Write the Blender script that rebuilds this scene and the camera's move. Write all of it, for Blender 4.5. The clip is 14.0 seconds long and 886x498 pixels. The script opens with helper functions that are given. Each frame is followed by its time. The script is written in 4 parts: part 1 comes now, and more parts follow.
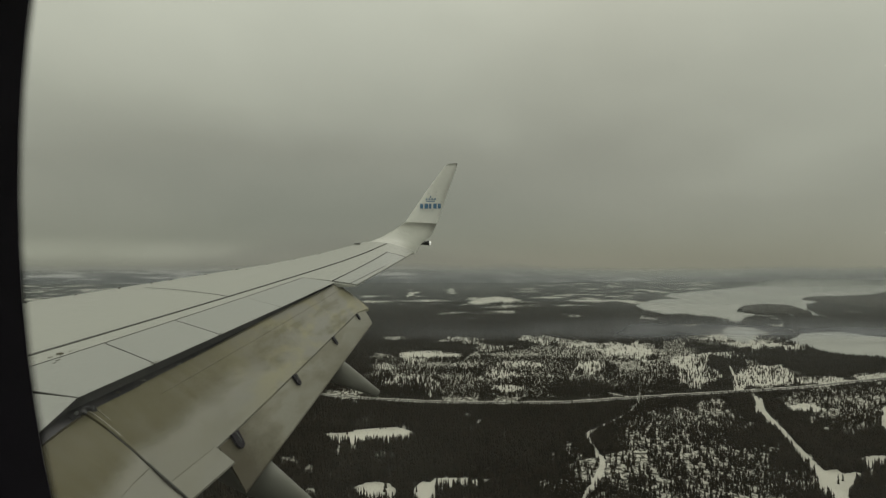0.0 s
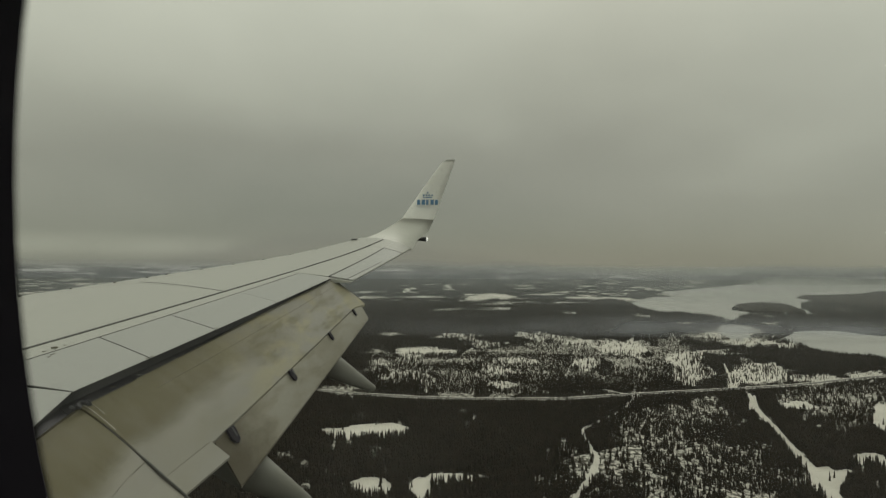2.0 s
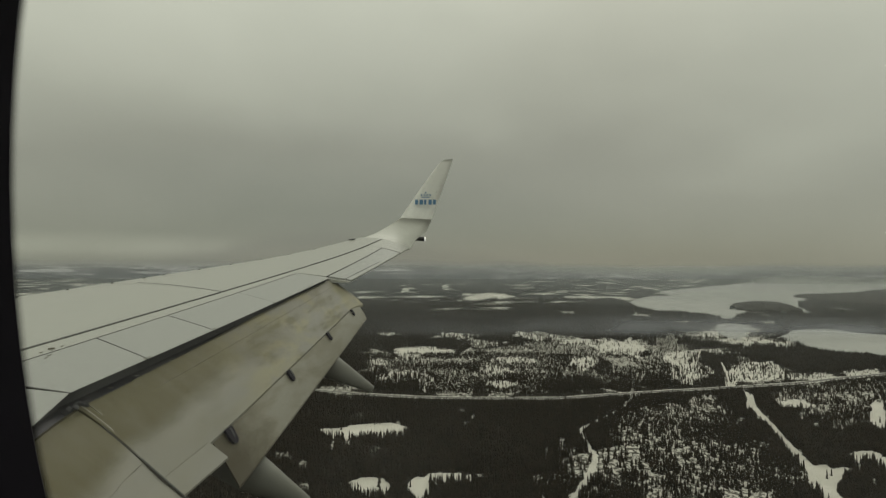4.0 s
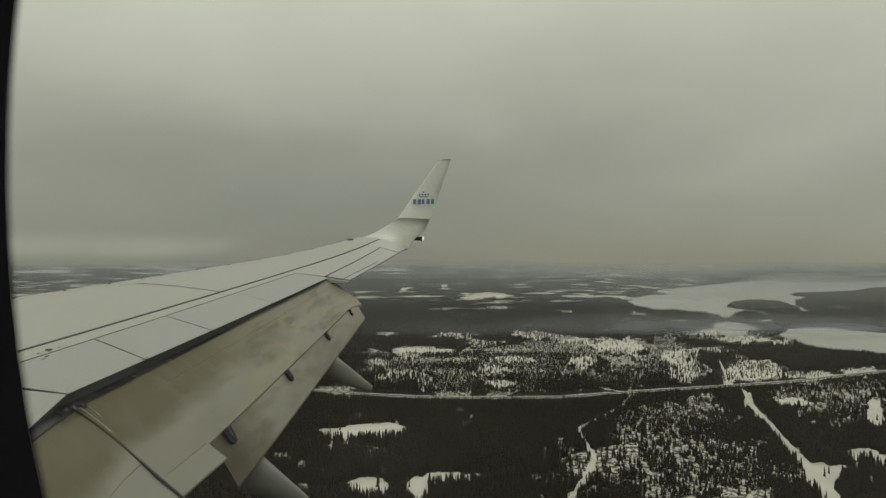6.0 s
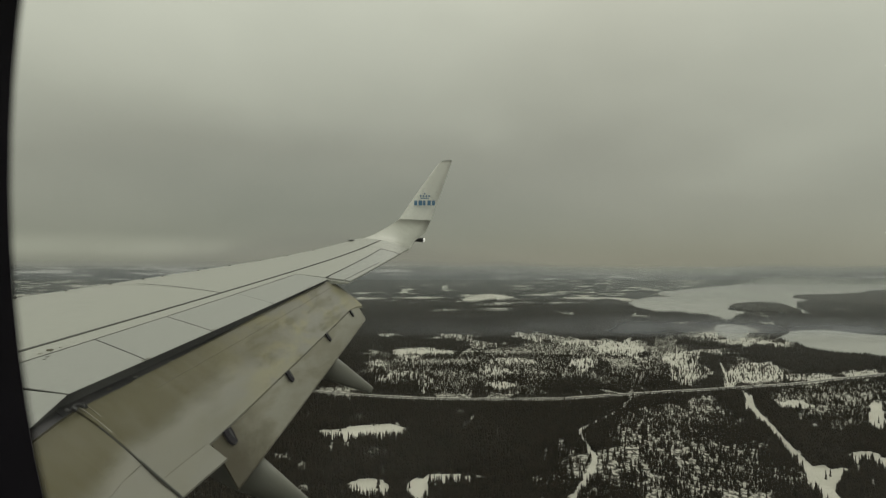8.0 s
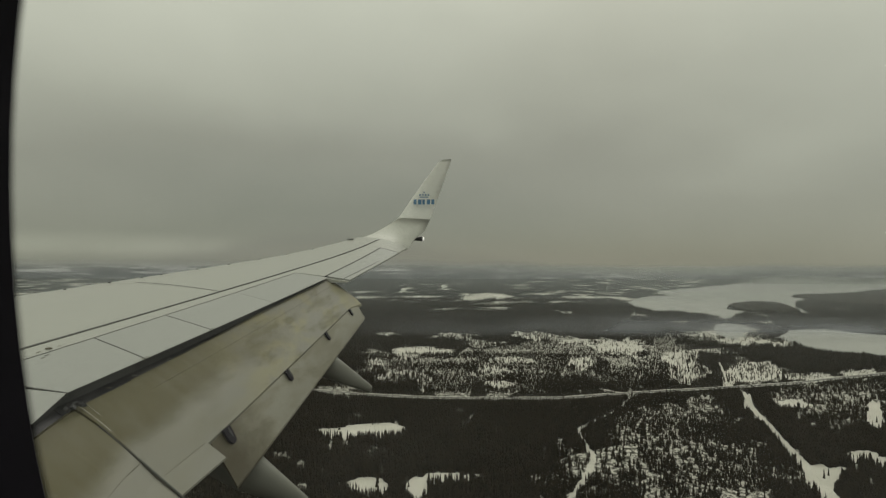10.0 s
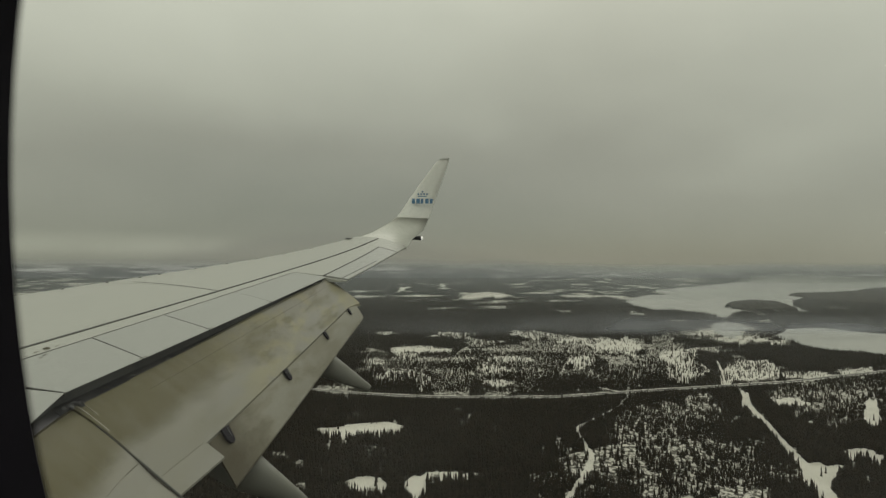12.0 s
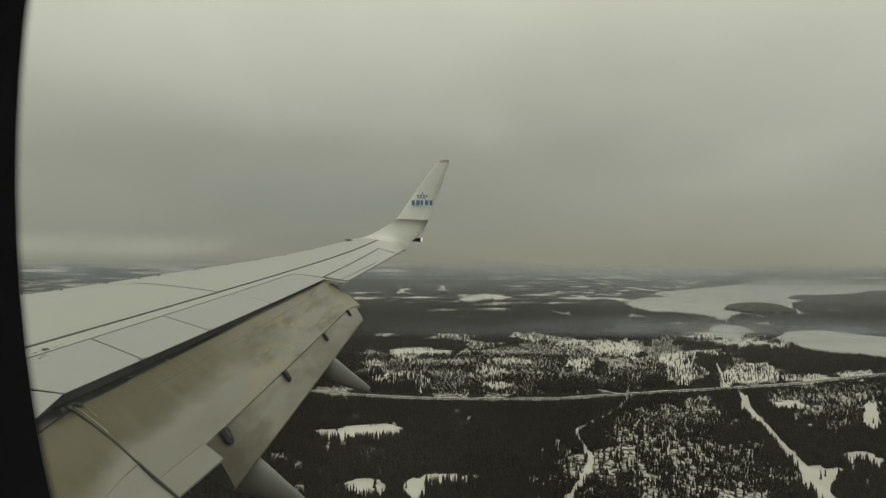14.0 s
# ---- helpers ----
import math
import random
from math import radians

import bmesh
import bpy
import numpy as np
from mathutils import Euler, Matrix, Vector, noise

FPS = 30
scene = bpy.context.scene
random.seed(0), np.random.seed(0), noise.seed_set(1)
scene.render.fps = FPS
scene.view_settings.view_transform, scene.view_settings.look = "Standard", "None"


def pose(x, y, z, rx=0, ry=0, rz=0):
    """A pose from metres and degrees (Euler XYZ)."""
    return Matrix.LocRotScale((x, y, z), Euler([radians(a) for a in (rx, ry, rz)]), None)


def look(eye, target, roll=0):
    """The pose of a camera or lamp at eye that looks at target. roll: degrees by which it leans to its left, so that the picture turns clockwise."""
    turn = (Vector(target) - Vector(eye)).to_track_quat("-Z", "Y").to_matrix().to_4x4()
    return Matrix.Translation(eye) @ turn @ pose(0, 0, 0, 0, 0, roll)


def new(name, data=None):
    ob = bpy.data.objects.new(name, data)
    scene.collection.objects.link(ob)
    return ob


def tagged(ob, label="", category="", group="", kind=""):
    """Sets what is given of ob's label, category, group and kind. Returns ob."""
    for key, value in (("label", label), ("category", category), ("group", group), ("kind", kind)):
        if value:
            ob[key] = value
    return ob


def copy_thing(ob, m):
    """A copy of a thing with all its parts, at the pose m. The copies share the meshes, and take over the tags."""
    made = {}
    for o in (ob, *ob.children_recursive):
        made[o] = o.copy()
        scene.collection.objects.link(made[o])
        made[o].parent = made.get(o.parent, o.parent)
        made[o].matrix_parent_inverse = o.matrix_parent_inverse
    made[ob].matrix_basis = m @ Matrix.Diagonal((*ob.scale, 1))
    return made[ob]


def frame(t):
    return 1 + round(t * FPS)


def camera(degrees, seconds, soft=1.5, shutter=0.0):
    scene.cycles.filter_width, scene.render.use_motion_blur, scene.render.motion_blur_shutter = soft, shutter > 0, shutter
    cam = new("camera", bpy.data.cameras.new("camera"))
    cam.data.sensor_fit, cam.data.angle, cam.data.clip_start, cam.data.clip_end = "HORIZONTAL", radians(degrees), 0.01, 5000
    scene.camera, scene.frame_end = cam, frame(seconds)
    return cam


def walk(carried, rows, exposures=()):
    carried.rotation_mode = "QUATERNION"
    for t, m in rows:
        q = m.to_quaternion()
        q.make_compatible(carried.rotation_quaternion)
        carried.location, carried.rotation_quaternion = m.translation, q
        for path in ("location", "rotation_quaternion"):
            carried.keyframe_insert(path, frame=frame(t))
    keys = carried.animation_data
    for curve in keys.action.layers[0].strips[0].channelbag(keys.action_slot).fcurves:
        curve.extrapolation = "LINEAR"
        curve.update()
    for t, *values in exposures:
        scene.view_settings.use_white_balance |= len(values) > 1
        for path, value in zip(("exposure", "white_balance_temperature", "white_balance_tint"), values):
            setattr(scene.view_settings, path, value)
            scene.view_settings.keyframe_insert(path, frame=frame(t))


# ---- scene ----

ALT = 260.0                      # height of the cabin window over the snow-covered land

cam = camera(86.6, 14.0, soft=1.3)
PATH = [
    (0, pose(0.0012, 0, ALT, 92.224, 0.185, 0.891)),
    (0.5, pose(0.0008, 0, ALT, 92.280, -0.099, 0.977)),
    (1, pose(0.0002, 0, ALT, 92.039, 0.127, 0.766)),
    (1.5, pose(0.0016, 0, ALT, 91.794, 0.035, 0.559)),
    (2, pose(0.0011, 0, ALT, 91.772, -0.199, 0.486)),
    (2.5, pose(-0.0003, 0, ALT, 91.955, -0.106, 0.561)),
    (3, pose(-0.0001, 0, ALT, 91.743, -0.103, 0.380)),
    (5.5, pose(0.0015, 0, ALT, 91.745, 0.045, 0.135)),
    (6, pose(0.0009, 0, ALT, 91.690, 0.126, 0.039)),
    (6.5, pose(0.0013, 0, ALT, 91.711, 0.057, -0.025)),
    (7, pose(-0.0002, 0, ALT, 91.901, 0.108, -0.012)),
    (7.5, pose(0.0000, 0, ALT, 91.721, -0.000, 0.000)),
    (8, pose(0.0009, 0, ALT, 91.858, -0.027, 0.141)),
    (10.5, pose(-0.0000, 0, ALT, 91.722, -0.106, 0.036)),
    (11, pose(-0.0000, 0, ALT, 91.815, 0.201, -0.047)),
    (11.5, pose(-0.0005, 0, ALT, 91.980, -0.061, -0.113)),
    (12, pose(-0.0006, 0, ALT, 91.633, -0.030, -0.136)),
    (12.5, pose(-0.0014, 0, ALT, 91.632, -0.205, -0.440)),
    (13, pose(-0.0019, 0, ALT, 91.753, -0.431, -0.452)),
    (13.5, pose(-0.0023, 0, ALT, 91.894, -0.259, -0.330)),
    (14, pose(-0.0026, 0, ALT, 91.841, -0.178, -0.186)),
]
walk(cam, PATH, [(0, -0.05), (1.5, -0.02), (3, 0.03), (8, 0.05), (10.5, 0.04), (14, 0.11)])

# ------------------------------------------------------------ sky and sun
world = bpy.data.worlds.new("overcast_sky")
scene.world = world
world.use_nodes = True
wt = world.node_tree
wt.nodes.clear()


def wnode(kind, **values):
    n = wt.nodes.new(kind)
    for key, value in values.items():
        n.inputs[key].default_value = value
    return n


w_out = wnode("ShaderNodeOutputWorld")
w_bg = wnode("ShaderNodeBackground", Strength=1.0)
w_tc = wnode("ShaderNodeTexCoord")
w_sep = wnode("ShaderNodeSeparateXYZ")
w_ramp = wnode("ShaderNodeValToRGB")
stops = w_ramp.color_ramp.elements
stops[0].position, stops[0].color = 0.0, (0.196, 0.203, 0.170, 1)
stops[1].position, stops[1].color = 1.0, (0.812, 0.84, 0.735, 1)
for at, col in ((0.016, (0.212, 0.220, 0.181)), (0.06, (0.216, 0.225, 0.182)), (0.2, (0.283, 0.288, 0.235)), (0.34, (0.407, 0.417, 0.345)), (0.5, (0.546, 0.562, 0.470))):
    e = stops.new(at)
    e.color = (*col, 1)
w_map = wnode("ShaderNodeMapping", Scale=(1.0, 1.0, 1.9), Location=(1.3, 2.4, 0.6))
w_n1 = wnode("ShaderNodeTexNoise", Scale=2.3, Detail=6.0, Roughness=0.50, Distortion=0.3)
w_mr = wnode("ShaderNodeMapRange")
w_mr.inputs["From Min"].default_value, w_mr.inputs["From Max"].default_value = 0.3, 0.7
w_mr.inputs["To Min"].default_value, w_mr.inputs["To Max"].default_value = 0.95, 1.05
w_mul = wnode("ShaderNodeVectorMath")
w_mul.operation = "SCALE"
w_sky = wt.nodes.new("ShaderNodeTexSky")
w_sky.sky_type, w_sky.sun_disc = "NISHITA", False
w_sky.sun_elevation, w_sky.sun_rotation = radians(38), radians(20)
w_dim = wnode("ShaderNodeVectorMath")
w_dim.operation = "SCALE"
w_dim.inputs["Scale"].default_value = 0.05
w_mix = wnode("ShaderNodeMix")
w_mix.data_type = "RGBA"
w_mix.inputs[0].default_value = 0.06
wl = wt.links.new
wl(w_tc.outputs["Generated"], w_sep.inputs[0])
w_lift = wnode("ShaderNodeMath")
w_lift.operation = "MULTIPLY_ADD"
w_lift.inputs[1].default_value = 0.16
w_n2 = wnode("ShaderNodeTexNoise", Scale=1.5, Detail=5.0, Roughness=0.45, Distortion=0.15)
w_lump = wnode("ShaderNodeMath")
w_lump.operation = "MULTIPLY_ADD"
w_lump.inputs[1].default_value = 0.30
w_level = wnode("ShaderNodeMath")
w_level.operation = "SUBTRACT"
w_level.inputs[1].default_value = 0.165
w_side = wnode("ShaderNodeMath")
w_side.operation = "MULTIPLY"
wl(w_sep.outputs["X"], w_side.inputs[0])
w_shift = wnode("ShaderNodeMath")
w_shift.inputs[1].default_value = 0.18
wl(w_sep.outputs["X"], w_shift.inputs[0])
wl(w_shift.outputs[0], w_side.inputs[1])
wl(w_side.outputs[0], w_lift.inputs[0])
wl(w_sep.outputs["Z"], w_lift.inputs[2])
wl(w_map.outputs[0], w_n2.inputs["Vector"])
wl(w_n2.outputs[0], w_lump.inputs[0])
wl(w_lift.outputs[0], w_lump.inputs[2])
wl(w_lump.outputs[0], w_level.inputs[0])
wl(w_level.outputs[0], w_ramp.inputs[0])
wl(w_tc.outputs["Generated"], w_map.inputs["Vector"])
wl(w_map.outputs[0], w_n1.inputs["Vector"])
wl(w_n1.outputs[0], w_mr.inputs[0])
wl(w_ramp.outputs[0], w_mul.inputs[0])
wl(w_mr.outputs[0], w_mul.inputs["Scale"])
wl(w_sky.outputs[0], w_dim.inputs[0])


def w_range(socket, a, b):
    n = wnode("ShaderNodeMapRange")
    n.interpolation_type = "SMOOTHSTEP"
    n.inputs["From Min"].default_value, n.inputs["From Max"].default_value = a, b
    wl(socket, n.inputs["Value"])
    return n.outputs[0]


for e in stops:
    e.color = (e.color[0] * 1.005, e.color[1], e.color[2] * 0.985, 1)

# a paler bank of low cloud over the horizon ahead of the wing
w_bank = w_range(w_sep.outputs["X"], -0.18, -0.55)
for other in (w_range(w_sep.outputs["Z"], 0.004, 0.026), w_range(w_sep.outputs["Z"], 0.062, 0.028), w_range(w_n1.outputs[0], 0.36, 0.60)):
    w_by = wnode("ShaderNodeMath")
    w_by.operation = "MULTIPLY"
    wl(w_bank, w_by.inputs[0])
    wl(other, w_by.inputs[1])
    w_bank = w_by.outputs[0]
w_pale = wnode("ShaderNodeMath")
w_pale.operation = "MULTIPLY_ADD"
w_pale.inputs[1].default_value, w_pale.inputs[2].default_value = 0.32, 1.0
w_lit = wnode("ShaderNodeVectorMath")
w_lit.operation = "SCALE"
wl(w_bank, w_pale.inputs[0])
wl(w_pale.outputs[0], w_lit.inputs["Scale"])
wl(w_mul.outputs[0], w_lit.inputs[0])
wl(w_lit.outputs[0], w_mix.inputs[6])
wl(w_dim.outputs[0], w_mix.inputs[7])
wl(w_mix.outputs[2], w_bg.inputs["Color"])
wl(w_bg.outputs[0], w_out.inputs[0])

sun_data = bpy.data.lights.new("sun", "SUN")
sun_data.energy, sun_data.angle, sun_data.color = 0.5, radians(20), (1.0, 0.96, 0.88)
sun = new("sun", sun_data)
sun.matrix_world = look((300, 900, 1200), (0, 0, 100))


# ------------------------------------------------------------ materials
def material(name):
    m = bpy.data.materials.new(name)
    m.use_nodes = True
    t = m.node_tree
    return m, t, t.nodes["Principled BSDF"], t.links.new


def node(t, kind, **values):
    n = t.nodes.new(kind)
    for key, value in values.items():
        n.inputs[key].default_value = value
    return n


def mixed(t, factor, a, b, blend="MIX"):
    """A colour mix; a and b are colours or sockets."""
    n = t.nodes.new("ShaderNodeMix")
    n.data_type, n.blend_type = "RGBA", blend
    for slot, value in ((0, factor), (6, a), (7, b)):
        if isinstance(value, bpy.types.NodeSocket):
            t.links.new(value, n.inputs[slot])
        else:
            n.inputs[slot].default_value = value if slot == 0 else (*value, 1)
    return n.outputs[2]


def ranged(t, socket, a, b, to_a=0.0, to_b=1.0):
    n = t.nodes.new("ShaderNodeMapRange")
    n.interpolation_type = "SMOOTHSTEP"
    for key, value in zip(("From Min", "From Max", "To Min", "To Max"), (a, b, to_a, to_b)):
        n.inputs[key].default_value = value
    t.links.new(socket, n.inputs["Value"])
    return n.outputs[0]


def noised(t, scale, detail=5.0, rough=0.55, stretch=(1, 1, 1), distort=0.0, turn=0.0):
    tc = t.nodes.new("ShaderNodeTexCoord")
    mp = node(t, "ShaderNodeMapping", Scale=stretch, Rotation=(0, 0, turn))
    n = node(t, "ShaderNodeTexNoise", Scale=scale, Detail=detail, Roughness=rough, Distortion=distort)
    t.links.new(tc.outputs["Object"], mp.inputs["Vector"])
    t.links.new(mp.outputs[0], n.inputs["Vector"])
    return n.outputs[0]


def surface(name, base, other, scale, grain, rough=0.6, metal=0.0, bump=0.0, stretch=(1, 1, 1), lo=0.35, hi=0.65, spec=0.5):
    """A two-tone surface: large stains, fine grain, a little relief."""
    m, t, p, link = material(name)
    big = noised(t, scale, 6, 0.6, stretch, 0.4)
    fine = noised(t, grain, 4, 0.6)
    col = mixed(t, ranged(t, big, lo, hi), base, other)
    dark = mixed(t, ranged(t, fine, 0.3, 0.75, 0.0, 0.28), col, tuple(c * 0.6 for c in base))
    link(dark, p.inputs["Base Color"])
    p.inputs["Metallic"].default_value = metal
    p.inputs["Specular IOR Level"].default_value = spec
    link(ranged(t, big, 0.2, 0.8, rough - 0.08, rough + 0.08), p.inputs["Roughness"])
    if bump:
        b = node(t, "ShaderNodeBump", Strength=bump, Distance=0.02)
        link(fine, b.inputs["Height"])
        link(b.outputs[0], p.inputs["Normal"])
    return m


SKIN = surface("wing_paint", (0.385, 0.387, 0.353), (0.400, 0.402, 0.367), 0.4, 16, 0.40, bump=0.02, stretch=(1.6, 0.5, 1), spec=0.5)
SPOIL = surface("spoiler_paint", (0.333, 0.338, 0.320), (0.348, 0.353, 0.334), 0.5, 18, 0.40, bump=0.02, spec=0.5)
BAND = surface("winglet_grey_paint", (0.58, 0.58, 0.53), (0.62, 0.62, 0.57), 1.2, 9, 0.45)
WHITE = surface("white_paint", (0.84, 0.84, 0.80), (0.79, 0.79, 0.74), 1.0, 9, 0.4)
UNDER = surface("dark_wing_structure", (0.085, 0.085, 0.09), (0.05, 0.05, 0.056), 2.0, 14, 0.6)
RUBBER = surface("black_rubber", (0.014, 0.012, 0.018), (0.022, 0.019, 0.027), 9, 60, 0.75, spec=0.2)
BLUE = surface("blue_paint", (0.055, 0.165, 0.31), (0.07, 0.20, 0.35), 3, 20, 0.4)
# near-black tone imitates the deep shade inside the flap slot
COVE = surface("shaded_slot", (0.026, 0.025, 0.032), (0.062, 0.059, 0.062), 2.6, 11, 0.55, stretch=(1, 1.4, 1))
GROOVE = surface("dark_sealant", (0.06, 0.06, 0.055), (0.09, 0.09, 0.08), 3, 20, 0.7)


def flap_paint():
    """Grey flap paint under an olive oily film, heavy near the body and ending in an uneven edge; smudged and beige further out."""
    m, t, p, link = material("stained_flap_paint")
    big = noised(t, 0.62, 4, 0.5, (0.9, 0.7, 0.9), 0.2)
    smudge = noised(t, 1.7, 6, 0.65, (2.0, 0.40, 2.0), 0.12)
    blotch = noised(t, 1.9, 6, 0.6, (0.9, 0.7, 0.9), 0.25)
    run = noised(t, 3.2, 4, 0.55, (0.3, 2.2, 0.3), 0.3)
    fine = noised(t, 26, 4, 0.65)
    base = mixed(t, ranged(t, fine, 0.3, 0.75, 0, 0.25), (0.270, 0.263, 0.232), (0.230, 0.222, 0.190))
    uv = t.nodes.new("ShaderNodeUVMap")
    sep = t.nodes.new("ShaderNodeSeparateXYZ")
    link(uv.outputs[0], sep.inputs[0])
    tc = t.nodes.new("ShaderNodeTexCoord")
    axes = t.nodes.new("ShaderNodeSeparateXYZ")
    link(tc.outputs["Object"], axes.inputs[0])

    def maths(kind, a, b, c=None):
        n = node(t, "ShaderNodeMath")
        n.operation = kind
        for slot, value in zip((0, 1, 2), (a, b, c)):
            if isinstance(value, bpy.types.NodeSocket):
                link(value, n.inputs[slot])
            elif value is not None:
                n.inputs[slot].default_value = value
        return n.outputs[0]

    edge = maths("MULTIPLY_ADD", big, 1.15, sep.outputs["Y"])
    edge = maths("MULTIPLY_ADD", blotch, 0.30, edge)
    edge = maths("MULTIPLY_ADD", axes.outputs["Y"], 0.015, edge)
    film = ranged(t, edge, 1.26, 1.58, 1.0, 0.0)
    film = maths("MULTIPLY", film, ranged(t, axes.outputs["Y"], 5.6, 8.2, 0.92, 0.32))
    film = maths("MULTIPLY", film, ranged(t, run, 0.30, 0.66, 0.86, 1.0))
    col = mixed(t, maths("MULTIPLY", ranged(t, blotch, 0.44, 0.62), ranged(t, axes.outputs["Y"], 5.6, 7.4, 0.10, 0.92)), base, (0.335, 0.312, 0.212))
    col = mixed(t, maths("MULTIPLY", ranged(t, smudge, 0.50, 0.66), ranged(t, axes.outputs["Y"], 5.4, 7.2, 0.15, 0.72)), col, (0.150, 0.138, 0.082))
    col = mixed(t, film, col, (0.106, 0.093, 0.044))
    col = mixed(t, ranged(t, run, 0.62, 0.76, 0.0, 0.16), col, (0.36, 0.345, 0.285))
    link(col, p.inputs["Base Color"])
    link(ranged(t, blotch, 0.3, 0.7, 0.5, 0.68), p.inputs["Roughness"])
    p.inputs["Specular IOR Level"].default_value = 0.22
    return m


FLAP = flap_paint()
JOINT = surface("worn_joint", (0.16, 0.15, 0.11), (0.24, 0.23, 0.185), 3, 20, 0.7)
WORN = surface("worn_strip_paint", (0.33, 0.315, 0.26), (0.16, 0.145, 0.095), 9, 40, 0.7, stretch=(0.5, 3.0, 0.5))
AFT = surface("aft_flap_paint", (0.315, 0.305, 0.258), (0.210, 0.195, 0.145), 1.1, 12, 0.6, spec=0.25, lo=0.40, hi=0.58, stretch=(1.6, 0.6, 1.6))


def aft_flap_paint():
    """Grey paint with thin brown streaks, black-brown with grease round the inboard hinge."""
    m, t, p, link = material("greasy_aft_flap_paint")
    streak = noised(t, 1.3, 6, 0.62, (1.8, 0.5, 1.8), 0.15)
    edge = noised(t, 2.2, 5, 0.6, (1, 1, 1), 0.3)
    fine = noised(t, 22, 4, 0.6)
    col = mixed(t, ranged(t, streak, 0.42, 0.62, 0.0, 0.75), (0.310, 0.300, 0.256), (0.205, 0.190, 0.142))
    col = mixed(t, ranged(t, fine, 0.35, 0.75, 0.0, 0.2), col, (0.18, 0.17, 0.13))
    tc = t.nodes.new("ShaderNodeTexCoord")
    axes = t.nodes.new("ShaderNodeSeparateXYZ")
    link(tc.outputs["Object"], axes.inputs[0])
    reach = node(t, "ShaderNodeMath")
    reach.operation = "MULTIPLY_ADD"
    link(edge, reach.inputs[0])
    reach.inputs[1].default_value = -0.9
    link(axes.outputs["Y"], reach.inputs[2])
    col = mixed(t, ranged(t, reach.outputs[0], 5.12, 5.80, 0.88, 0.0), col, (0.072, 0.060, 0.038))
    link(col, p.inputs["Base Color"])
    p.inputs["Roughness"].default_value = 0.58
    p.inputs["Specular IOR Level"].default_value = 0.25
    return m


AFT_FLAP = aft_flap_paint()


def glass():
    m, t, p, link = material("window_acrylic")
    p.inputs["Transmission Weight"].default_value = 1.0
    p.inputs["Roughness"].default_value = 0.0
    p.inputs["IOR"].default_value = 1.02
    p.inputs["Base Color"].default_value = (0.985, 0.99, 0.98, 1)
    film = node(t, "ShaderNodeBsdfTranslucent", Color=(0.9, 0.9, 0.86, 1))
    mx = node(t, "ShaderNodeMixShader")
    link(ranged(t, noised(t, 14, 5, 0.6), 0.3, 0.7, 0.007, 0.013), mx.inputs[0])
    link(p.outputs[0], mx.inputs[1])
    link(film.outputs[0], mx.inputs[2])
    link(mx.outputs[0], t.nodes["Material Output"].inputs[0])
    return m


GLASS = glass()
CANOE = surface("fairing_paint", (0.235, 0.235, 0.215), (0.19, 0.187, 0.16), 1.2, 14, 0.55, spec=0.3)


def soft_rim():
    """Dark see-through rim imitating the out-of-focus frame edge, thinning out inwards."""
    m, t, p, link = material("blurred_rim")
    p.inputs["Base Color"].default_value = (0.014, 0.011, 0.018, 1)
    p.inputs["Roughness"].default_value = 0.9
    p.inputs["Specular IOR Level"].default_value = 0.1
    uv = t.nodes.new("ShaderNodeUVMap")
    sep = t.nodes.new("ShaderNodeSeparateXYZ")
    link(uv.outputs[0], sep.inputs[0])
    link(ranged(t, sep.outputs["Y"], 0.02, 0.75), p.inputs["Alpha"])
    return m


SOFT_RIM = soft_rim()


def lens_glow():
    m, t, p, link = material("strobe_lens")
    p.inputs["Base Color"].default_value = (0.85, 0.85, 0.8, 1)
    p.inputs["Roughness"].default_value = 0.15
    p.inputs["Emission Color"].default_value = (1.0, 0.97, 0.88, 1)
    p.inputs["Emission Strength"].default_value = 0.5
    return m


LENS = lens_glow()


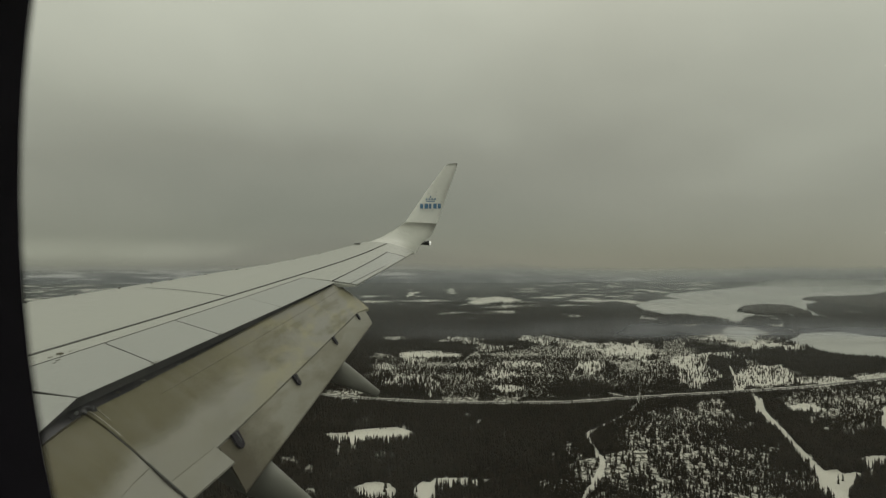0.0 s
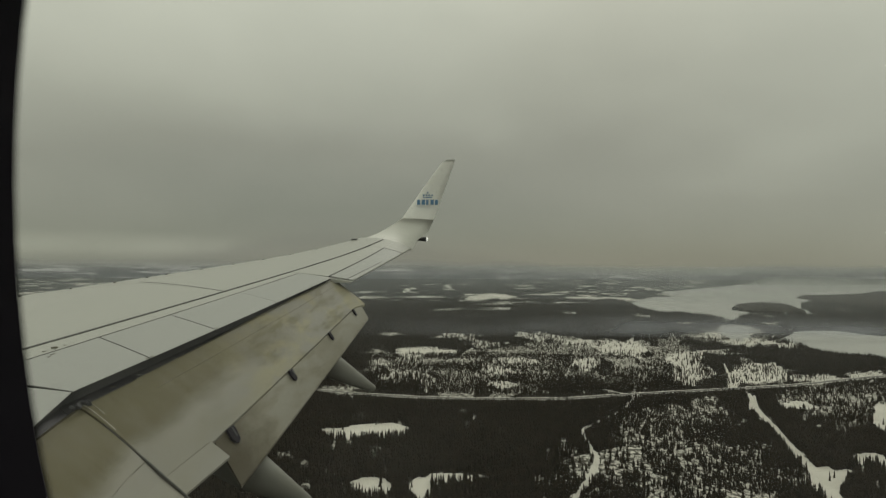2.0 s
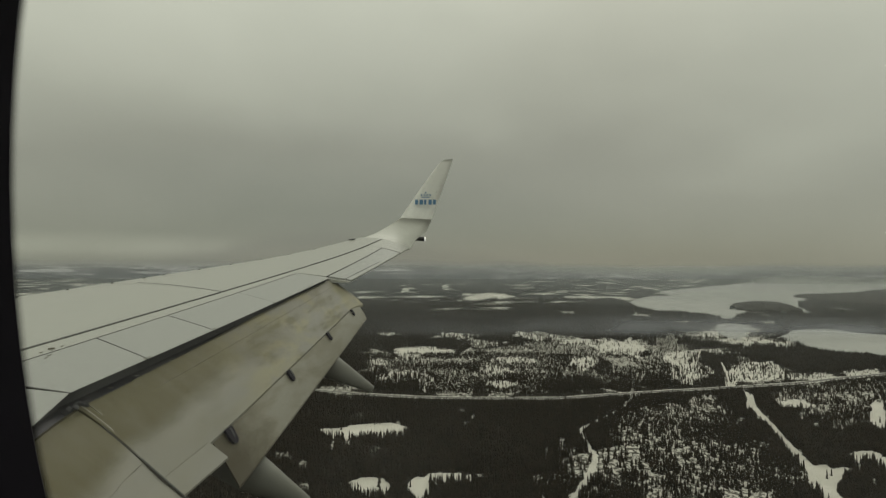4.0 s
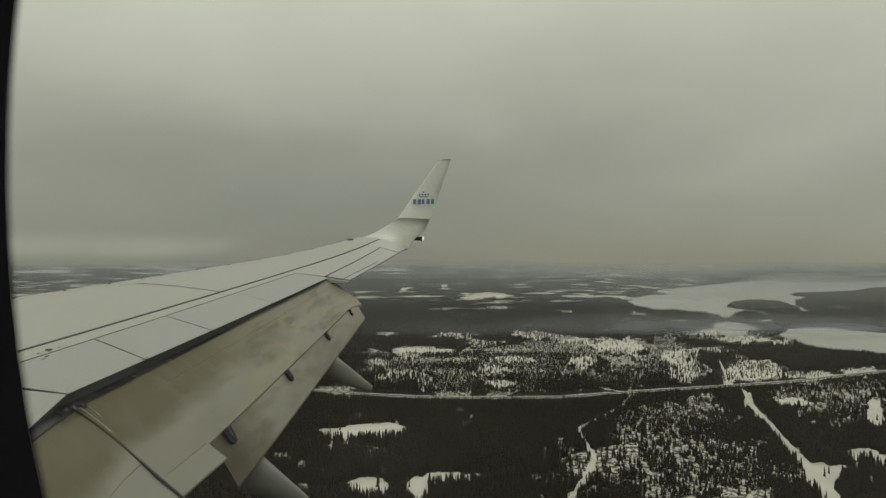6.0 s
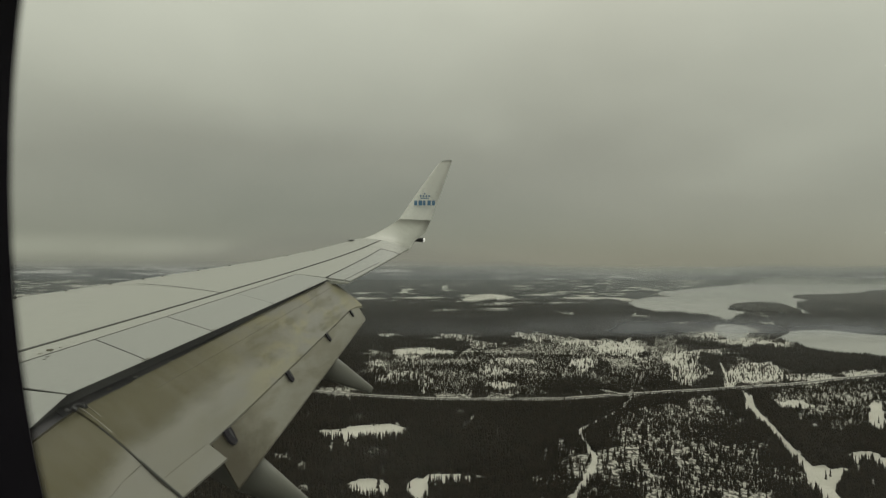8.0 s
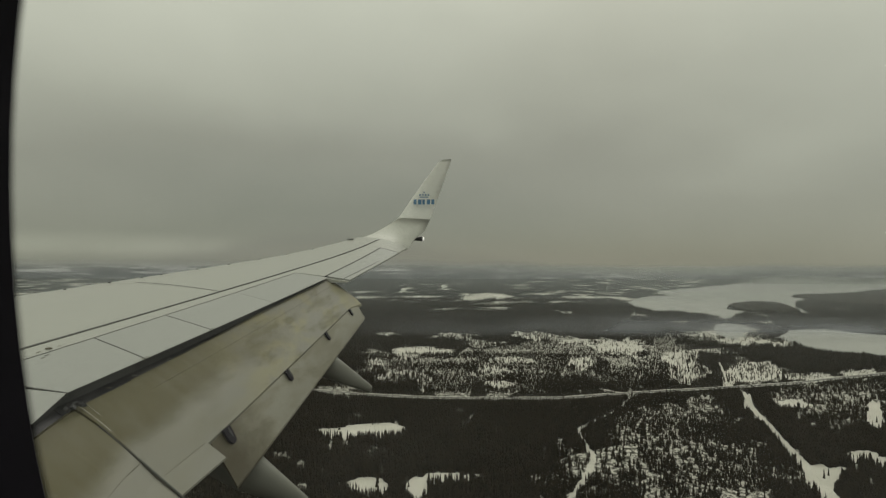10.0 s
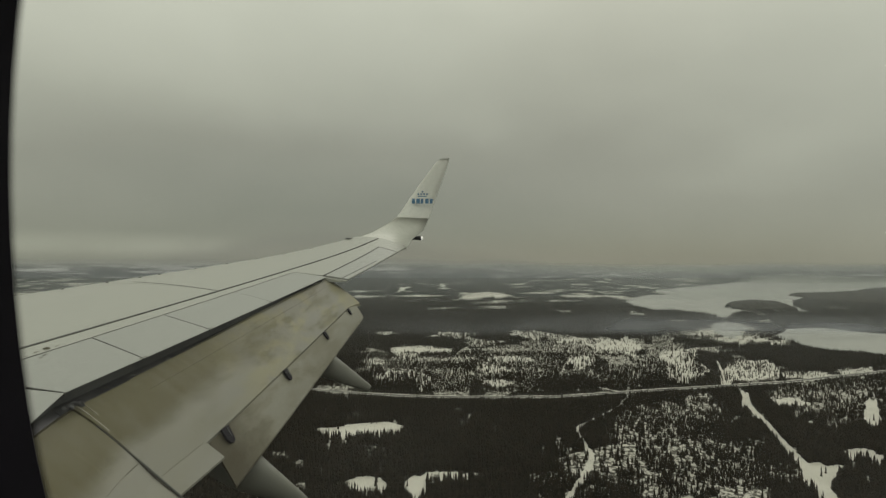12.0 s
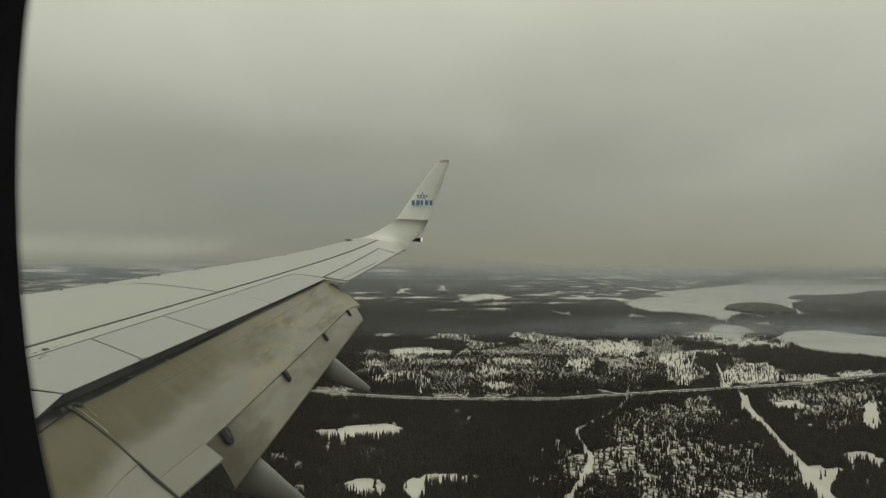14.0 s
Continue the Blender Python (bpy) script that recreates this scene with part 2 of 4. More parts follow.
def forest_floor():
    """Dark litter and heather with scraps of snow between the stems."""
    m, t, p, link = material("forest_floor")
    a = noised(t, 0.012, 6, 0.6, distort=0.5)
    b = noised(t, 0.10, 6, 0.7)
    col = mixed(t, ranged(t, a, 0.35, 0.65), (0.017, 0.0155, 0.011), (0.031, 0.028, 0.021))
    scraps = node(t, "ShaderNodeMath")
    scraps.operation = "MULTIPLY"
    where = t.nodes.new("ShaderNodeTexCoord")
    axes = t.nodes.new("ShaderNodeSeparateXYZ")
    link(where.outputs["Object"], axes.inputs[0])
    close = node(t, "ShaderNodeMath")
    close.operation = "MULTIPLY"
    link(ranged(t, axes.outputs["Y"], 900, 1300, 1.0, 0.0), close.inputs[0])
    link(ranged(t, b, 0.62, 0.72), close.inputs[1])
    link(close.outputs[0], scraps.inputs[0])
    link(ranged(t, a, 0.52, 0.66), scraps.inputs[1])
    col = mixed(t, scraps.outputs[0], col, (0.45, 0.45, 0.43))
    tc = t.nodes.new("ShaderNodeTexCoord")
    sep = t.nodes.new("ShaderNodeSeparateXYZ")
    link(tc.outputs["Object"], sep.inputs[0])
    far = ranged(t, sep.outputs["Y"], 1700, 2300)
    # farther off the canopy's own shade is put into the floor colour
    col = mixed(t, far, col, (0.0105, 0.0105, 0.008))
    patch = ranged(t, noised(t, 0.0065, 7, 0.62, (0.55, 1, 1), 0.3), 0.61, 0.625)
    farmed = ranged(t, noised(t, 0.0011, 3, 0.5), 0.46, 0.54)
    for other in (patch, farmed):
        k = node(t, "ShaderNodeMath")
        k.operation = "MULTIPLY"
        link(far, k.inputs[0])
        link(other, k.inputs[1])
        far = k.outputs[0]
    col = mixed(t, far, col, (0.55, 0.545, 0.50))
    link(col, p.inputs["Base Color"])
    p.inputs["Roughness"].default_value = 0.95
    p.inputs["Specular IOR Level"].default_value = 0.1
    return m


def snow_cover(name, patchy):
    """Old snow; patchy lets brush and bare ground show through."""
    m, t, p, link = material(name)
    a = noised(t, 0.02, 6, 0.6)
    b = noised(t, 0.14, 6, 0.75)
    col = mixed(t, ranged(t, a, 0.3, 0.7), (0.600, 0.580, 0.520), (0.505, 0.487, 0.430))
    col = mixed(t, ranged(t, b, patchy, patchy + 0.08), col, (0.05, 0.047, 0.036))
    link(col, p.inputs["Base Color"])
    p.inputs["Roughness"].default_value = 0.9
    p.inputs["Specular IOR Level"].default_value = 0.15
    return m


FLOOR = forest_floor()
SNOW = snow_cover("field_snow", 0.70)
THIN = snow_cover("brush_and_snow", 0.46)
ICE = surface("lake_ice", (0.34, 0.345, 0.32), (0.40, 0.40, 0.37), 0.002, 0.03, 0.7, stretch=(1, 1, 1))
ASPHALT = surface("wet_asphalt", (0.10, 0.098, 0.090), (0.14, 0.135, 0.125), 0.02, 0.5, 0.8)
VERGE = snow_cover("ploughed_verge", 0.52)


def needles():
    m, t, p, link = material("spruce_needles")
    g = t.nodes.new("ShaderNodeNewGeometry")
    col = mixed(t, g.outputs["Random Per Island"], (0.0122, 0.0105, 0.0072), (0.038, 0.030, 0.020))
    link(col, p.inputs["Base Color"])
    p.inputs["Roughness"].default_value = 0.9
    p.inputs["Specular IOR Level"].default_value = 0.1
    return m


NEEDLE = needles()
BARK = surface("spruce_bark", (0.07, 0.058, 0.045), (0.10, 0.085, 0.07), 2, 12, 0.9)


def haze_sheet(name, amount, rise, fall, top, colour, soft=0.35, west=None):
    """Translucent sheet imitating mist and distance haze, thinner near the ground, towards the top and in gaps."""
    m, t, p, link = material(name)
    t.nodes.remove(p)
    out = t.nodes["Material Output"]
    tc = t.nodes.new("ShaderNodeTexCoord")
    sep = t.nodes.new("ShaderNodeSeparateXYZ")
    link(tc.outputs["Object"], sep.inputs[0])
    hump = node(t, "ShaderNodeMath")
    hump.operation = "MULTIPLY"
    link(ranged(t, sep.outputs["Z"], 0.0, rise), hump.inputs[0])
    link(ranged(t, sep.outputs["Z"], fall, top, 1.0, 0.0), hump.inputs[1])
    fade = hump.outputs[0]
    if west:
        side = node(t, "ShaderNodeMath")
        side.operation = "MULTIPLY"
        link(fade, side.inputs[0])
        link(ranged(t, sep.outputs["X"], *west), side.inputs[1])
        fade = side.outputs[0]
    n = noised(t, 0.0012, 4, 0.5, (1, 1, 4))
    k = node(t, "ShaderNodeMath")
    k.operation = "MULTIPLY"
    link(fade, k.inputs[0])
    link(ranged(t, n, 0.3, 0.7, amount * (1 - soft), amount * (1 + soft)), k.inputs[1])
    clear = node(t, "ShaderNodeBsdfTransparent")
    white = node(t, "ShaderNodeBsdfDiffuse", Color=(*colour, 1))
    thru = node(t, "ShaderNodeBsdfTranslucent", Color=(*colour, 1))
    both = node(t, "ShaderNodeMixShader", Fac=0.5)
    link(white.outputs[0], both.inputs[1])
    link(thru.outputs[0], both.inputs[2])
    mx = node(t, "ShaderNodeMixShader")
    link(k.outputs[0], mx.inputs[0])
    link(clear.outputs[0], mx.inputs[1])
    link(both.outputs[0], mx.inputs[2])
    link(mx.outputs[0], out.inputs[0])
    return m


# ------------------------------------------------------------ mesh helpers
def mesh_ob(name, verts, faces, mat, parent=None, label="", smooth=False):
    me = bpy.data.meshes.new(name)
    me.from_pydata([tuple(map(float, v)) for v in verts], [], [tuple(map(int, q)) for q in faces])
    me.materials.append(mat)
    if smooth:
        me.polygons.foreach_set("use_smooth", [True] * len(me.polygons))
    me.update()
    ob = new(name, me)
    if parent is not None:
        ob.parent = parent
    if label:
        ob["label"] = label
    return ob


def part(name, bm, mat, parent=None, label="", smooth=False):
    bmesh.ops.recalc_face_normals(bm, faces=bm.faces)
    me = bpy.data.meshes.new(name)
    bm.to_mesh(me)
    bm.free()
    me.materials.append(mat)
    if smooth:
        me.polygons.foreach_set("use_smooth", [True] * len(me.polygons))
    ob = new(name, me)
    if parent is not None:
        ob.parent = parent
    if label:
        ob["label"] = label
    return ob


def thick_patch(name, point, ys, cs, depth, mat, parent, label="", uv=False):
    """A curved plate: point(u, v) over the grids ys, cs, with closed rims and the given depth downwards."""
    ny, nc = len(ys), len(cs)
    top = [Vector(point(a, b)) for a in ys for b in cs]
    verts = top + [v - Vector((0, 0, depth)) for v in top]
    faces = []
    n = ny * nc
    for i in range(ny - 1):
        for j in range(nc - 1):
            a, b, c, d = i * nc + j, i * nc + j + 1, (i + 1) * nc + j + 1, (i + 1) * nc + j
            faces += [(a, b, c, d), (n + d, n + c, n + b, n + a)]
    for j in range(nc - 1):
        a, b = j, j + 1
        faces.append((b, a, n + a, n + b))
        a, b = (ny - 1) * nc + j, (ny - 1) * nc + j + 1
        faces.append((a, b, n + b, n + a))
    for i in range(ny - 1):
        a, b = i * nc, (i + 1) * nc
        faces.append((a, b, n + b, n + a))
        a, b = i * nc + nc - 1, (i + 1) * nc + nc - 1
        faces.append((b, a, n + a, n + b))
    ob = mesh_ob(name, verts, faces, mat, parent, label)
    if uv:
        layer = ob.data.uv_layers.new(name="UVMap")
        for loop in ob.data.loops:
            k = loop.vertex_index % n
            layer.data[loop.index].uv = (k // nc / max(1, ny - 1), k % nc / max(1, nc - 1))
    return ob


def spaced(a, b, n):
    return [a + (b - a) * i / n for i in range(n + 1)]


# ------------------------------------------------------------ the aeroplane
plane = new("airplane")
plane.location = (0, 0, ALT)
tagged(plane, "white and grey jet airliner with lowered flaps and upturned winglet", "airplane")


# the wing's lines, in metres from the window: x aft, y outboard, z up
def lead_x(y):
    return -12.21 + 0.673 * y


def trail_x(y):
    return -4.20 + 0.219 * y


def lead_z(y):
    return -1.75 + 0.145 * y + 0.0013 * y * y + 0.198 * max(0.0, (y - 11) / 3.25) ** 2


def trail_z(y):
    return -2.10 + 0.155 * y + 0.0018 * y * y


def top_z(y, x):
    c = (x - lead_x(y)) / (trail_x(y) - lead_x(y))
    return lead_z(y) * (1 - c) + trail_z(y) * c + 0.40 * c * (1 - c)


def spar_x(y):
    return -4.902 + 0.343 * (y - 5.5)


def hinge_x(y):
    return -4.625 + 0.312 * (y - 5.3)


def cove_x(y):
    """The aft edge of the spoilers, which turns back inboard of the kink."""
    return -4.797 + 0.2362 * y if y > 4.66 else -3.696 + 0.25 * (4.66 - y)


def wing_body(name, stations, mat, parent, label=""):
    """The box of the wing under its skin panels."""
    verts, faces = [], []
    shape = [0.0, 0.02, 0.08, 0.2, 0.4, 0.6, 0.8, 1.0]
    for y in stations:
        a = lead_x(y)
        b = cove_x(y) - 0.10 if stations[0] < 10 else trail_x(y) - 0.02
        chord = trail_x(y) - a
        for s in shape:
            x = a + (b - a) * s
            verts.append((x, y, top_z(y, x) - 0.03 - (0.05 if s == 0 else 0)))
        for s in reversed(shape):
            x = a + (b - a) * s
            c = (x - a) / chord
            th = 0.62 * chord * 0.115 * 2.6 * math.sqrt(max(c, 0)) * (1 - min(1, c)) + 0.012
            verts.append((x, y, top_z(y, x) - 0.03 - th - (0.05 if s == 0 else 0)))
    n = len(shape) * 2
    for i in range(len(stations) - 1):
        for j in range(n):
            a, b = i * n + j, i * n + (j + 1) % n
            faces.append((a, b, b + n, a + n))
    faces.append(tuple(range(n)))
    faces.append(tuple(reversed(range((len(stations) - 1) * n, len(stations) * n))))
    return mesh_ob(name, verts, faces, mat, parent, label)


wing = wing_body("wing", [-0.2, 1.5, 3.0, 4.66, 6.0, 8.0, 9.98], UNDER, plane, "grey swept wing with riveted skin panels")
wing_body("outer_wing", [10.0, 11.0, 12.0, 13.4, 14.3], SKIN, wing)


def panel(name, y0, y1, front, back, mat, label="", parent=None, gap=0.006, skew0=0.0, skew1=0.0, steps=10, lift=0.0, depth=0.028):
    """A skin panel between two chordwise lines; skew moves the back corners along the span."""
    def point(u, v):
        ya = y0 + gap + (y1 - y0 - 2 * gap) * u
        yb = y0 + skew0 + gap + (y1 + skew1 - y0 - skew0 - 2 * gap) * u
        xa, xb = front(ya) + gap, back(yb) - gap
        y, x = ya + (yb - ya) * v, xa + (xb - xa) * v
        return x, y, top_z(y, x) + lift
    return thick_patch(name, point, spaced(0, 1, steps), spaced(0, 1, 8), depth, mat, parent or wing, label)


# forward skins, aft strip and spoilers
panel("skin_panel", -0.15, 5.4, lead_x, spar_x, SKIN, gap=0.003)
panel("skin_panel", 5.4, 8.74, lead_x, spar_x, SKIN, gap=0.004, skew1=-0.42)
panel("skin_panel", 8.74, 14.25, lead_x, spar_x, SKIN, gap=0.004, skew0=-0.42, steps=16)
panel("skin_strip", -0.15, 10.03, lambda y: spar_x(y) + 0.025, hinge_x, SKIN, gap=0.004)
panel("spoiler", -0.15, 4.66, hinge_x, cove_x, SPOIL, gap=0.008, depth=0.007)
panel("spoiler", 4.72, 5.97, hinge_x, cove_x, SPOIL, gap=0.008, skew0=-0.07, skew1=-0.42, depth=0.007)
panel("spoiler", 5.97, 6.97, hinge_x, cove_x, SPOIL, gap=0.006, skew0=-0.42, skew1=-0.36, depth=0.007)
panel("spoiler", 6.97, 8.35, hinge_x, cove_x, SPOIL, gap=0.004, skew0=-0.36, skew1=-0.30, depth=0.007)
panel("spoiler", 8.35, 10.02, hinge_x, cove_x, SPOIL, gap=0.003, skew0=-0.30, skew1=-0.05, depth=0.007)


def strip(y0, y1, line, width, off=0.0):
    """A dark line of sealant or shadowed step along the span."""
    panel("seal_strip", y0, y1, lambda y: line(y) + off, lambda y: line(y) + off + width[0] + (width[1] - width[0]) * (y - y0) / (y1 - y0), GROOVE, gap=0.0, lift=0.004, steps=12)


def cross_strip(y, skew, front, back, width=0.03):
    panel("seal_strip", y, y + width, front, back, GROOVE, gap=0.0, skew0=skew, skew1=skew, lift=0.004, steps=1)


strip(-0.15, 14.2, spar_x, (0.062, 0.024), -0.03)
strip(-0.15, 10.0, hinge_x, (0.013, 0.011), -0.005)
cross_strip(4.72, -0.07, hinge_x, cove_x, 0.014)
cross_strip(5.96, -0.42, hinge_x, cove_x, 0.010)
cross_strip(6.96, -0.36, hinge_x, cove_x, 0.007)
cross_strip(8.74, -0.42, lambda y: lead_x(y) + 0.6, spar_x, 0.013)


def aileron_x(y):
    return -2.50 + 0.2156 * (y - 10.21)


def tab_x(y):
    return -2.12 + 0.242 * (y - 10.15)


panel("skin_panel", 10.03, 13.40, lambda y: spar_x(y) + 0.02, aileron_x, SKIN, gap=0.005)
panel("skin_panel", 13.40, 14.25, lambda y: spar_x(y) + 0.012, trail_x, SKIN, gap=0.005)
panel("aileron", 10.06, 13.38, lambda y: aileron_x(y) + 0.03, lambda y: tab_x(y) if y < 12.05 else trail_x(y), SPOIL, "grey aileron along the outer trailing edge", gap=0.006, steps=40)
panel("trim_tab", 10.06, 12.02, lambda y: tab_x(y) + 0.012, trail_x, SPOIL, gap=0.004)

strip(10.06, 13.38, aileron_x, (0.022, 0.036))
strip(10.10, 12.0, tab_x, (0.016, 0.016))
cross_strip(13.37, -0.02, aileron_x, trail_x, 0.022)

# winglet: stations of leading and trailing edge
WL = [((-2.62, 14.25, 0.80), (-1.08, 14.25, 0.475)), ((-2.22, 14.85, 0.97), (-0.952, 14.95, 0.755)), ((-1.87, 15.30, 1.21), (-0.613, 15.45, 1.077)),
      ((-1.50, 15.55, 1.49), (-0.45, 15.75, 1.47)), ((-0.83, 15.80, 2.53), (-0.09, 15.90, 2.50)), ((-0.20, 16.00, 3.44), (0.24, 16.02, 3.46)), ((-0.05, 16.03, 3.55), (0.26, 16.05, 3.57))]


def winglet_part(name, rows, mat, label, parent):
    """A blade with an aerofoil section between the given edge stations."""
    verts, faces = [], []
    prof = [(0, 0), (0.05, 0.5), (0.2, 0.9), (0.4, 1.0), (0.7, 0.6), (1, 0.12), (1, -0.12), (0.7, -0.6), (0.4, -1.0), (0.2, -0.9), (0.05, -0.5)]
    for k, (a, b) in enumerate(rows):
        a, b = Vector(a), Vector(b)
        tilt = min(1.0, max(0.0, (a.y - 14.25) / 1.4))
        up = Vector((0, -math.sin(0.25 + 1.25 * tilt), math.cos(0.25 + 1.25 * tilt)))
        h = 0.05 * (b - a).length
        for c, s in prof:
            verts.append(a.lerp(b, c) + up * (s * h - h * (1 - tilt)))
    n = len(prof)
    for i in range(len(rows) - 1):
        for j in range(n):
            a, b = i * n + j, i * n + (j + 1) % n
            faces.append((a, b, b + n, a + n))
    faces += [tuple(range(n)), tuple(reversed(range((len(rows) - 1) * n, len(rows) * n)))]
    ob = mesh_ob(name, verts, faces, mat, parent, label, smooth=True)
    for k, face in enumerate(ob.data.polygons):
        face.use_smooth = k < n * (len(rows) - 1) and k % n != 5
    return ob


blend = winglet_part("winglet_root", WL[:4], BAND, "grey curved foot of the winglet", plane)
winglet = winglet_part("winglet", WL[3:], WHITE, "white upturned winglet with blue emblem", plane)


def emblem(name, x0, x1, z0, z1, round_=False):
    """A flat painted shape on the winglet's inboard face."""
    bm = bmesh.new()
    y = lambda z: 15.55 + (z - 1.47) * 0.235 - 0.045 - 0.035
    if round_:
        bmesh.ops.create_circle(bm, cap_ends=True, segments=12, radius=(x1 - x0) / 2, matrix=Matrix.Translation(((x0 + x1) / 2, y((z0 + z1) / 2), (z0 + z1) / 2)) @ Matrix.Rotation(radians(90), 4, "X"))
    else:
        bm.faces.new([bm.verts.new((x, y(z), z)) for x, z in ((x0, z0), (x1, z0), (x1, z1), (x0, z1))])
    return part(name, bm, BLUE, winglet)


for k, wide in enumerate((0.10, 0.12, 0.08, 0.11, 0.10)):
    emblem("emblem_block", -1.0 + 0.148 * k, -1.0 + 0.148 * k + wide, 1.955, 2.125)
emblem("emblem_bar", -0.80, -0.51, 2.19, 2.222)
for k in range(4):
    emblem("emblem_dot", -0.82 + 0.095 * k, -0.755 + 0.095 * k, 2.25, 2.31, True)
emblem("emblem_dot", -0.68, -0.625, 2.34, 2.39, True)


def box(bm, centre, size, m=None):
    made = bmesh.ops.create_cube(bm, size=1.0)["verts"]
    bmesh.ops.transform(bm, matrix=(m or Matrix()) @ Matrix.Translation(centre) @ Matrix.Diagonal((*size, 1)), verts=made)
    return made


def tip_light():
    bm = bmesh.new()
    bmesh.ops.create_cone(bm, cap_ends=True, segments=12, radius1=0.05, radius2=0.075, depth=0.30, matrix=Matrix.Translation((-0.84, 15.5, 0.80)) @ Matrix.Rotation(radians(90), 4, "Y"))
    ob = part("tip_light", bm, UNDER, plane, "small dark wingtip light housing")
    bm = bmesh.new()
    bmesh.ops.create_cone(bm, cap_ends=True, segments=12, radius1=0.075, radius2=0.05, depth=0.05, matrix=Matrix.Translation((-0.66, 15.5, 0.80)) @ Matrix.Rotation(radians(90), 4, "Y"))
    part("lens", bm, LENS, ob, "clear lit lens")


tip_light()

# ------------------------------------------------------------ flaps
FA, FB = radians(38), radians(57)


def flap_end(y):
    """Length of the main flap's top from the cove to the gap before the aft flap."""
    return 1.23 - 0.0823 * (y - 5.4)


def flap_x(y):
    """The nose of the flaps; the inboard one sweeps back along the kinked wing."""
    return -4.891 + 0.2362 * y if y > 4.66 else -3.790 + 0.13 * (4.66 - y)


def main_flap(y, d):
    """A point on the main flap's rounded top, d metres along it."""
    outer_part = min(1.0, max(0.0, (y - 5.0) / 2.8))
    nose = 0.09 * (1 - 0.65 * outer_part) * math.exp(-max(0.0, d - 0.03) / 0.025) - 0.03 * outer_part * math.exp(-max(0.0, d) / 0.15)
    return flap_x(y) + d * math.cos(FA), y, trail_z(y) - 0.064 + 0.0172 * (y - 5) - d * math.sin(FA) - nose + 0.05 * math.sin(min(1, max(0, d) / 1.2) * math.pi)


def flap_plate(name, y0, y1, length, label, wide=24, depth=0.05):
    def point(u, v):
        y = y0 + (y1 - y0) * u
        d = 0.03 + (length(y) - 0.03) * v
        return main_flap(y, d)
    ob = thick_patch(name, point, spaced(0, 1, wide), spaced(0, 1, 16), depth, FLAP, plane, label, uv=True)
    for spot in ob.data.uv_layers[0].data:
        spot.uv[1] *= length(5.37) / 1.23
    return ob


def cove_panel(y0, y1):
    """The skin inside the slot between spoilers and flap, its shade put into the colour."""
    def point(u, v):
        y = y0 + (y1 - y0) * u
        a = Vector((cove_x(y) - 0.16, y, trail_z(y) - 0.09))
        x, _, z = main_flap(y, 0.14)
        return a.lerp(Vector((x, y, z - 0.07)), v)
    thick_patch("cove_panel", point, spaced(0, 1, 24), spaced(0, 1, 3), 0.02, COVE, wing, "flap slot skin with deep shade painted in its colour")


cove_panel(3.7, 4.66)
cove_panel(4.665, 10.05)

outer = flap_plate("outboard_flap", 5.37, 10.12, lambda y: flap_end(y) + (0.10 * max(0, (y - 9.7) / 0.4)), "lowered grey flap with brown oily streaks", 40)
outer_in = flap_plate("flap_root", 4.737, 5.3695, lambda y: 1.49, "lowered grey flap with brown oily streaks", 6, 0.025)
inner = flap_plate("inboard_flap", 0.3, 4.713, lambda y: 1.9, "lowered inboard flap with brown oily streaks", 14)


def flap_line(a, b, ridge, width):
    """A fine panel joint on a flap between two (span, along) points."""
    bm = bmesh.new()
    last = None
    for i in range(9):
        y, d = a[0] + (b[0] - a[0]) * i / 8, a[1] + (b[1] - a[1]) * i / 8
        p = Vector(main_flap(y, d)) + Vector((0.002, 0, 0.003))
        o = Vector((width * 0.6, 0, -width * 0.5)) if ridge else Vector((0, width, 0))
        pair = bm.verts.new(p), bm.verts.new(p + o)
        if last:
            bm.faces.new((last[0], last[1], pair[1], pair[0]))
        last = pair
    made = bmesh.ops.extrude_face_region(bm, geom=list(bm.faces))
    bmesh.ops.translate(bm, vec=(0, 0, -0.008), verts=[v for v in made["geom"] if isinstance(v, bmesh.types.BMVert)])
    return bm


part("panel_joint", flap_line((5.4, 0.36), (10.0, 0.24), True, 0.0015), JOINT, outer)
part("panel_joint", flap_line((4.77, 1.22), (5.35, 1.21), True, 0.0015), JOINT, outer_in)
part("panel_joint", flap_line((2.2, 0.98), (4.77, 0.98), True, 0.0025), JOINT, inner)
part("panel_joint", flap_line((3.9, 0.9), (3.9, 1.85), False, 0.003), JOINT, inner)


def rivets():
    """Rows of rivet heads beside the joint between the flaps."""
    for row, base in ((4.83, outer_in), (4.64, inner)):
        bm = bmesh.new()
        for k in range(26):
            p = Vector(main_flap(row, 0.25 + k * 0.052))
            bmesh.ops.create_circle(bm, cap_ends=True, segments=6, radius=0.006, matrix=Matrix.Translation(p + Vector((0.003, 0, 0.004))) @ Matrix.Rotation(FA, 4, "Y"))
        tagged(part("rivets", bm, JOINT, base), kind="stuff")


rivets()


def aft_flap():
    def point(u, v):
        y = 5.40 + (9.98 - 5.40) * u
        x, _, z = main_flap(y, flap_end(y) + 0.012)
        e = (0.575 - 0.048 * (y - 5.4)) * v
        return x + e * math.cos(FB), y, z - 0.015 - e * math.sin(FB) + 0.02 * math.sin(v * math.pi)
    return thick_patch("aft_flap", point, spaced(0, 1, 20), spaced(0, 1, 6), 0.03, AFT_FLAP, outer, "grey aft flap segment with greasy inboard end")


aft_flap()


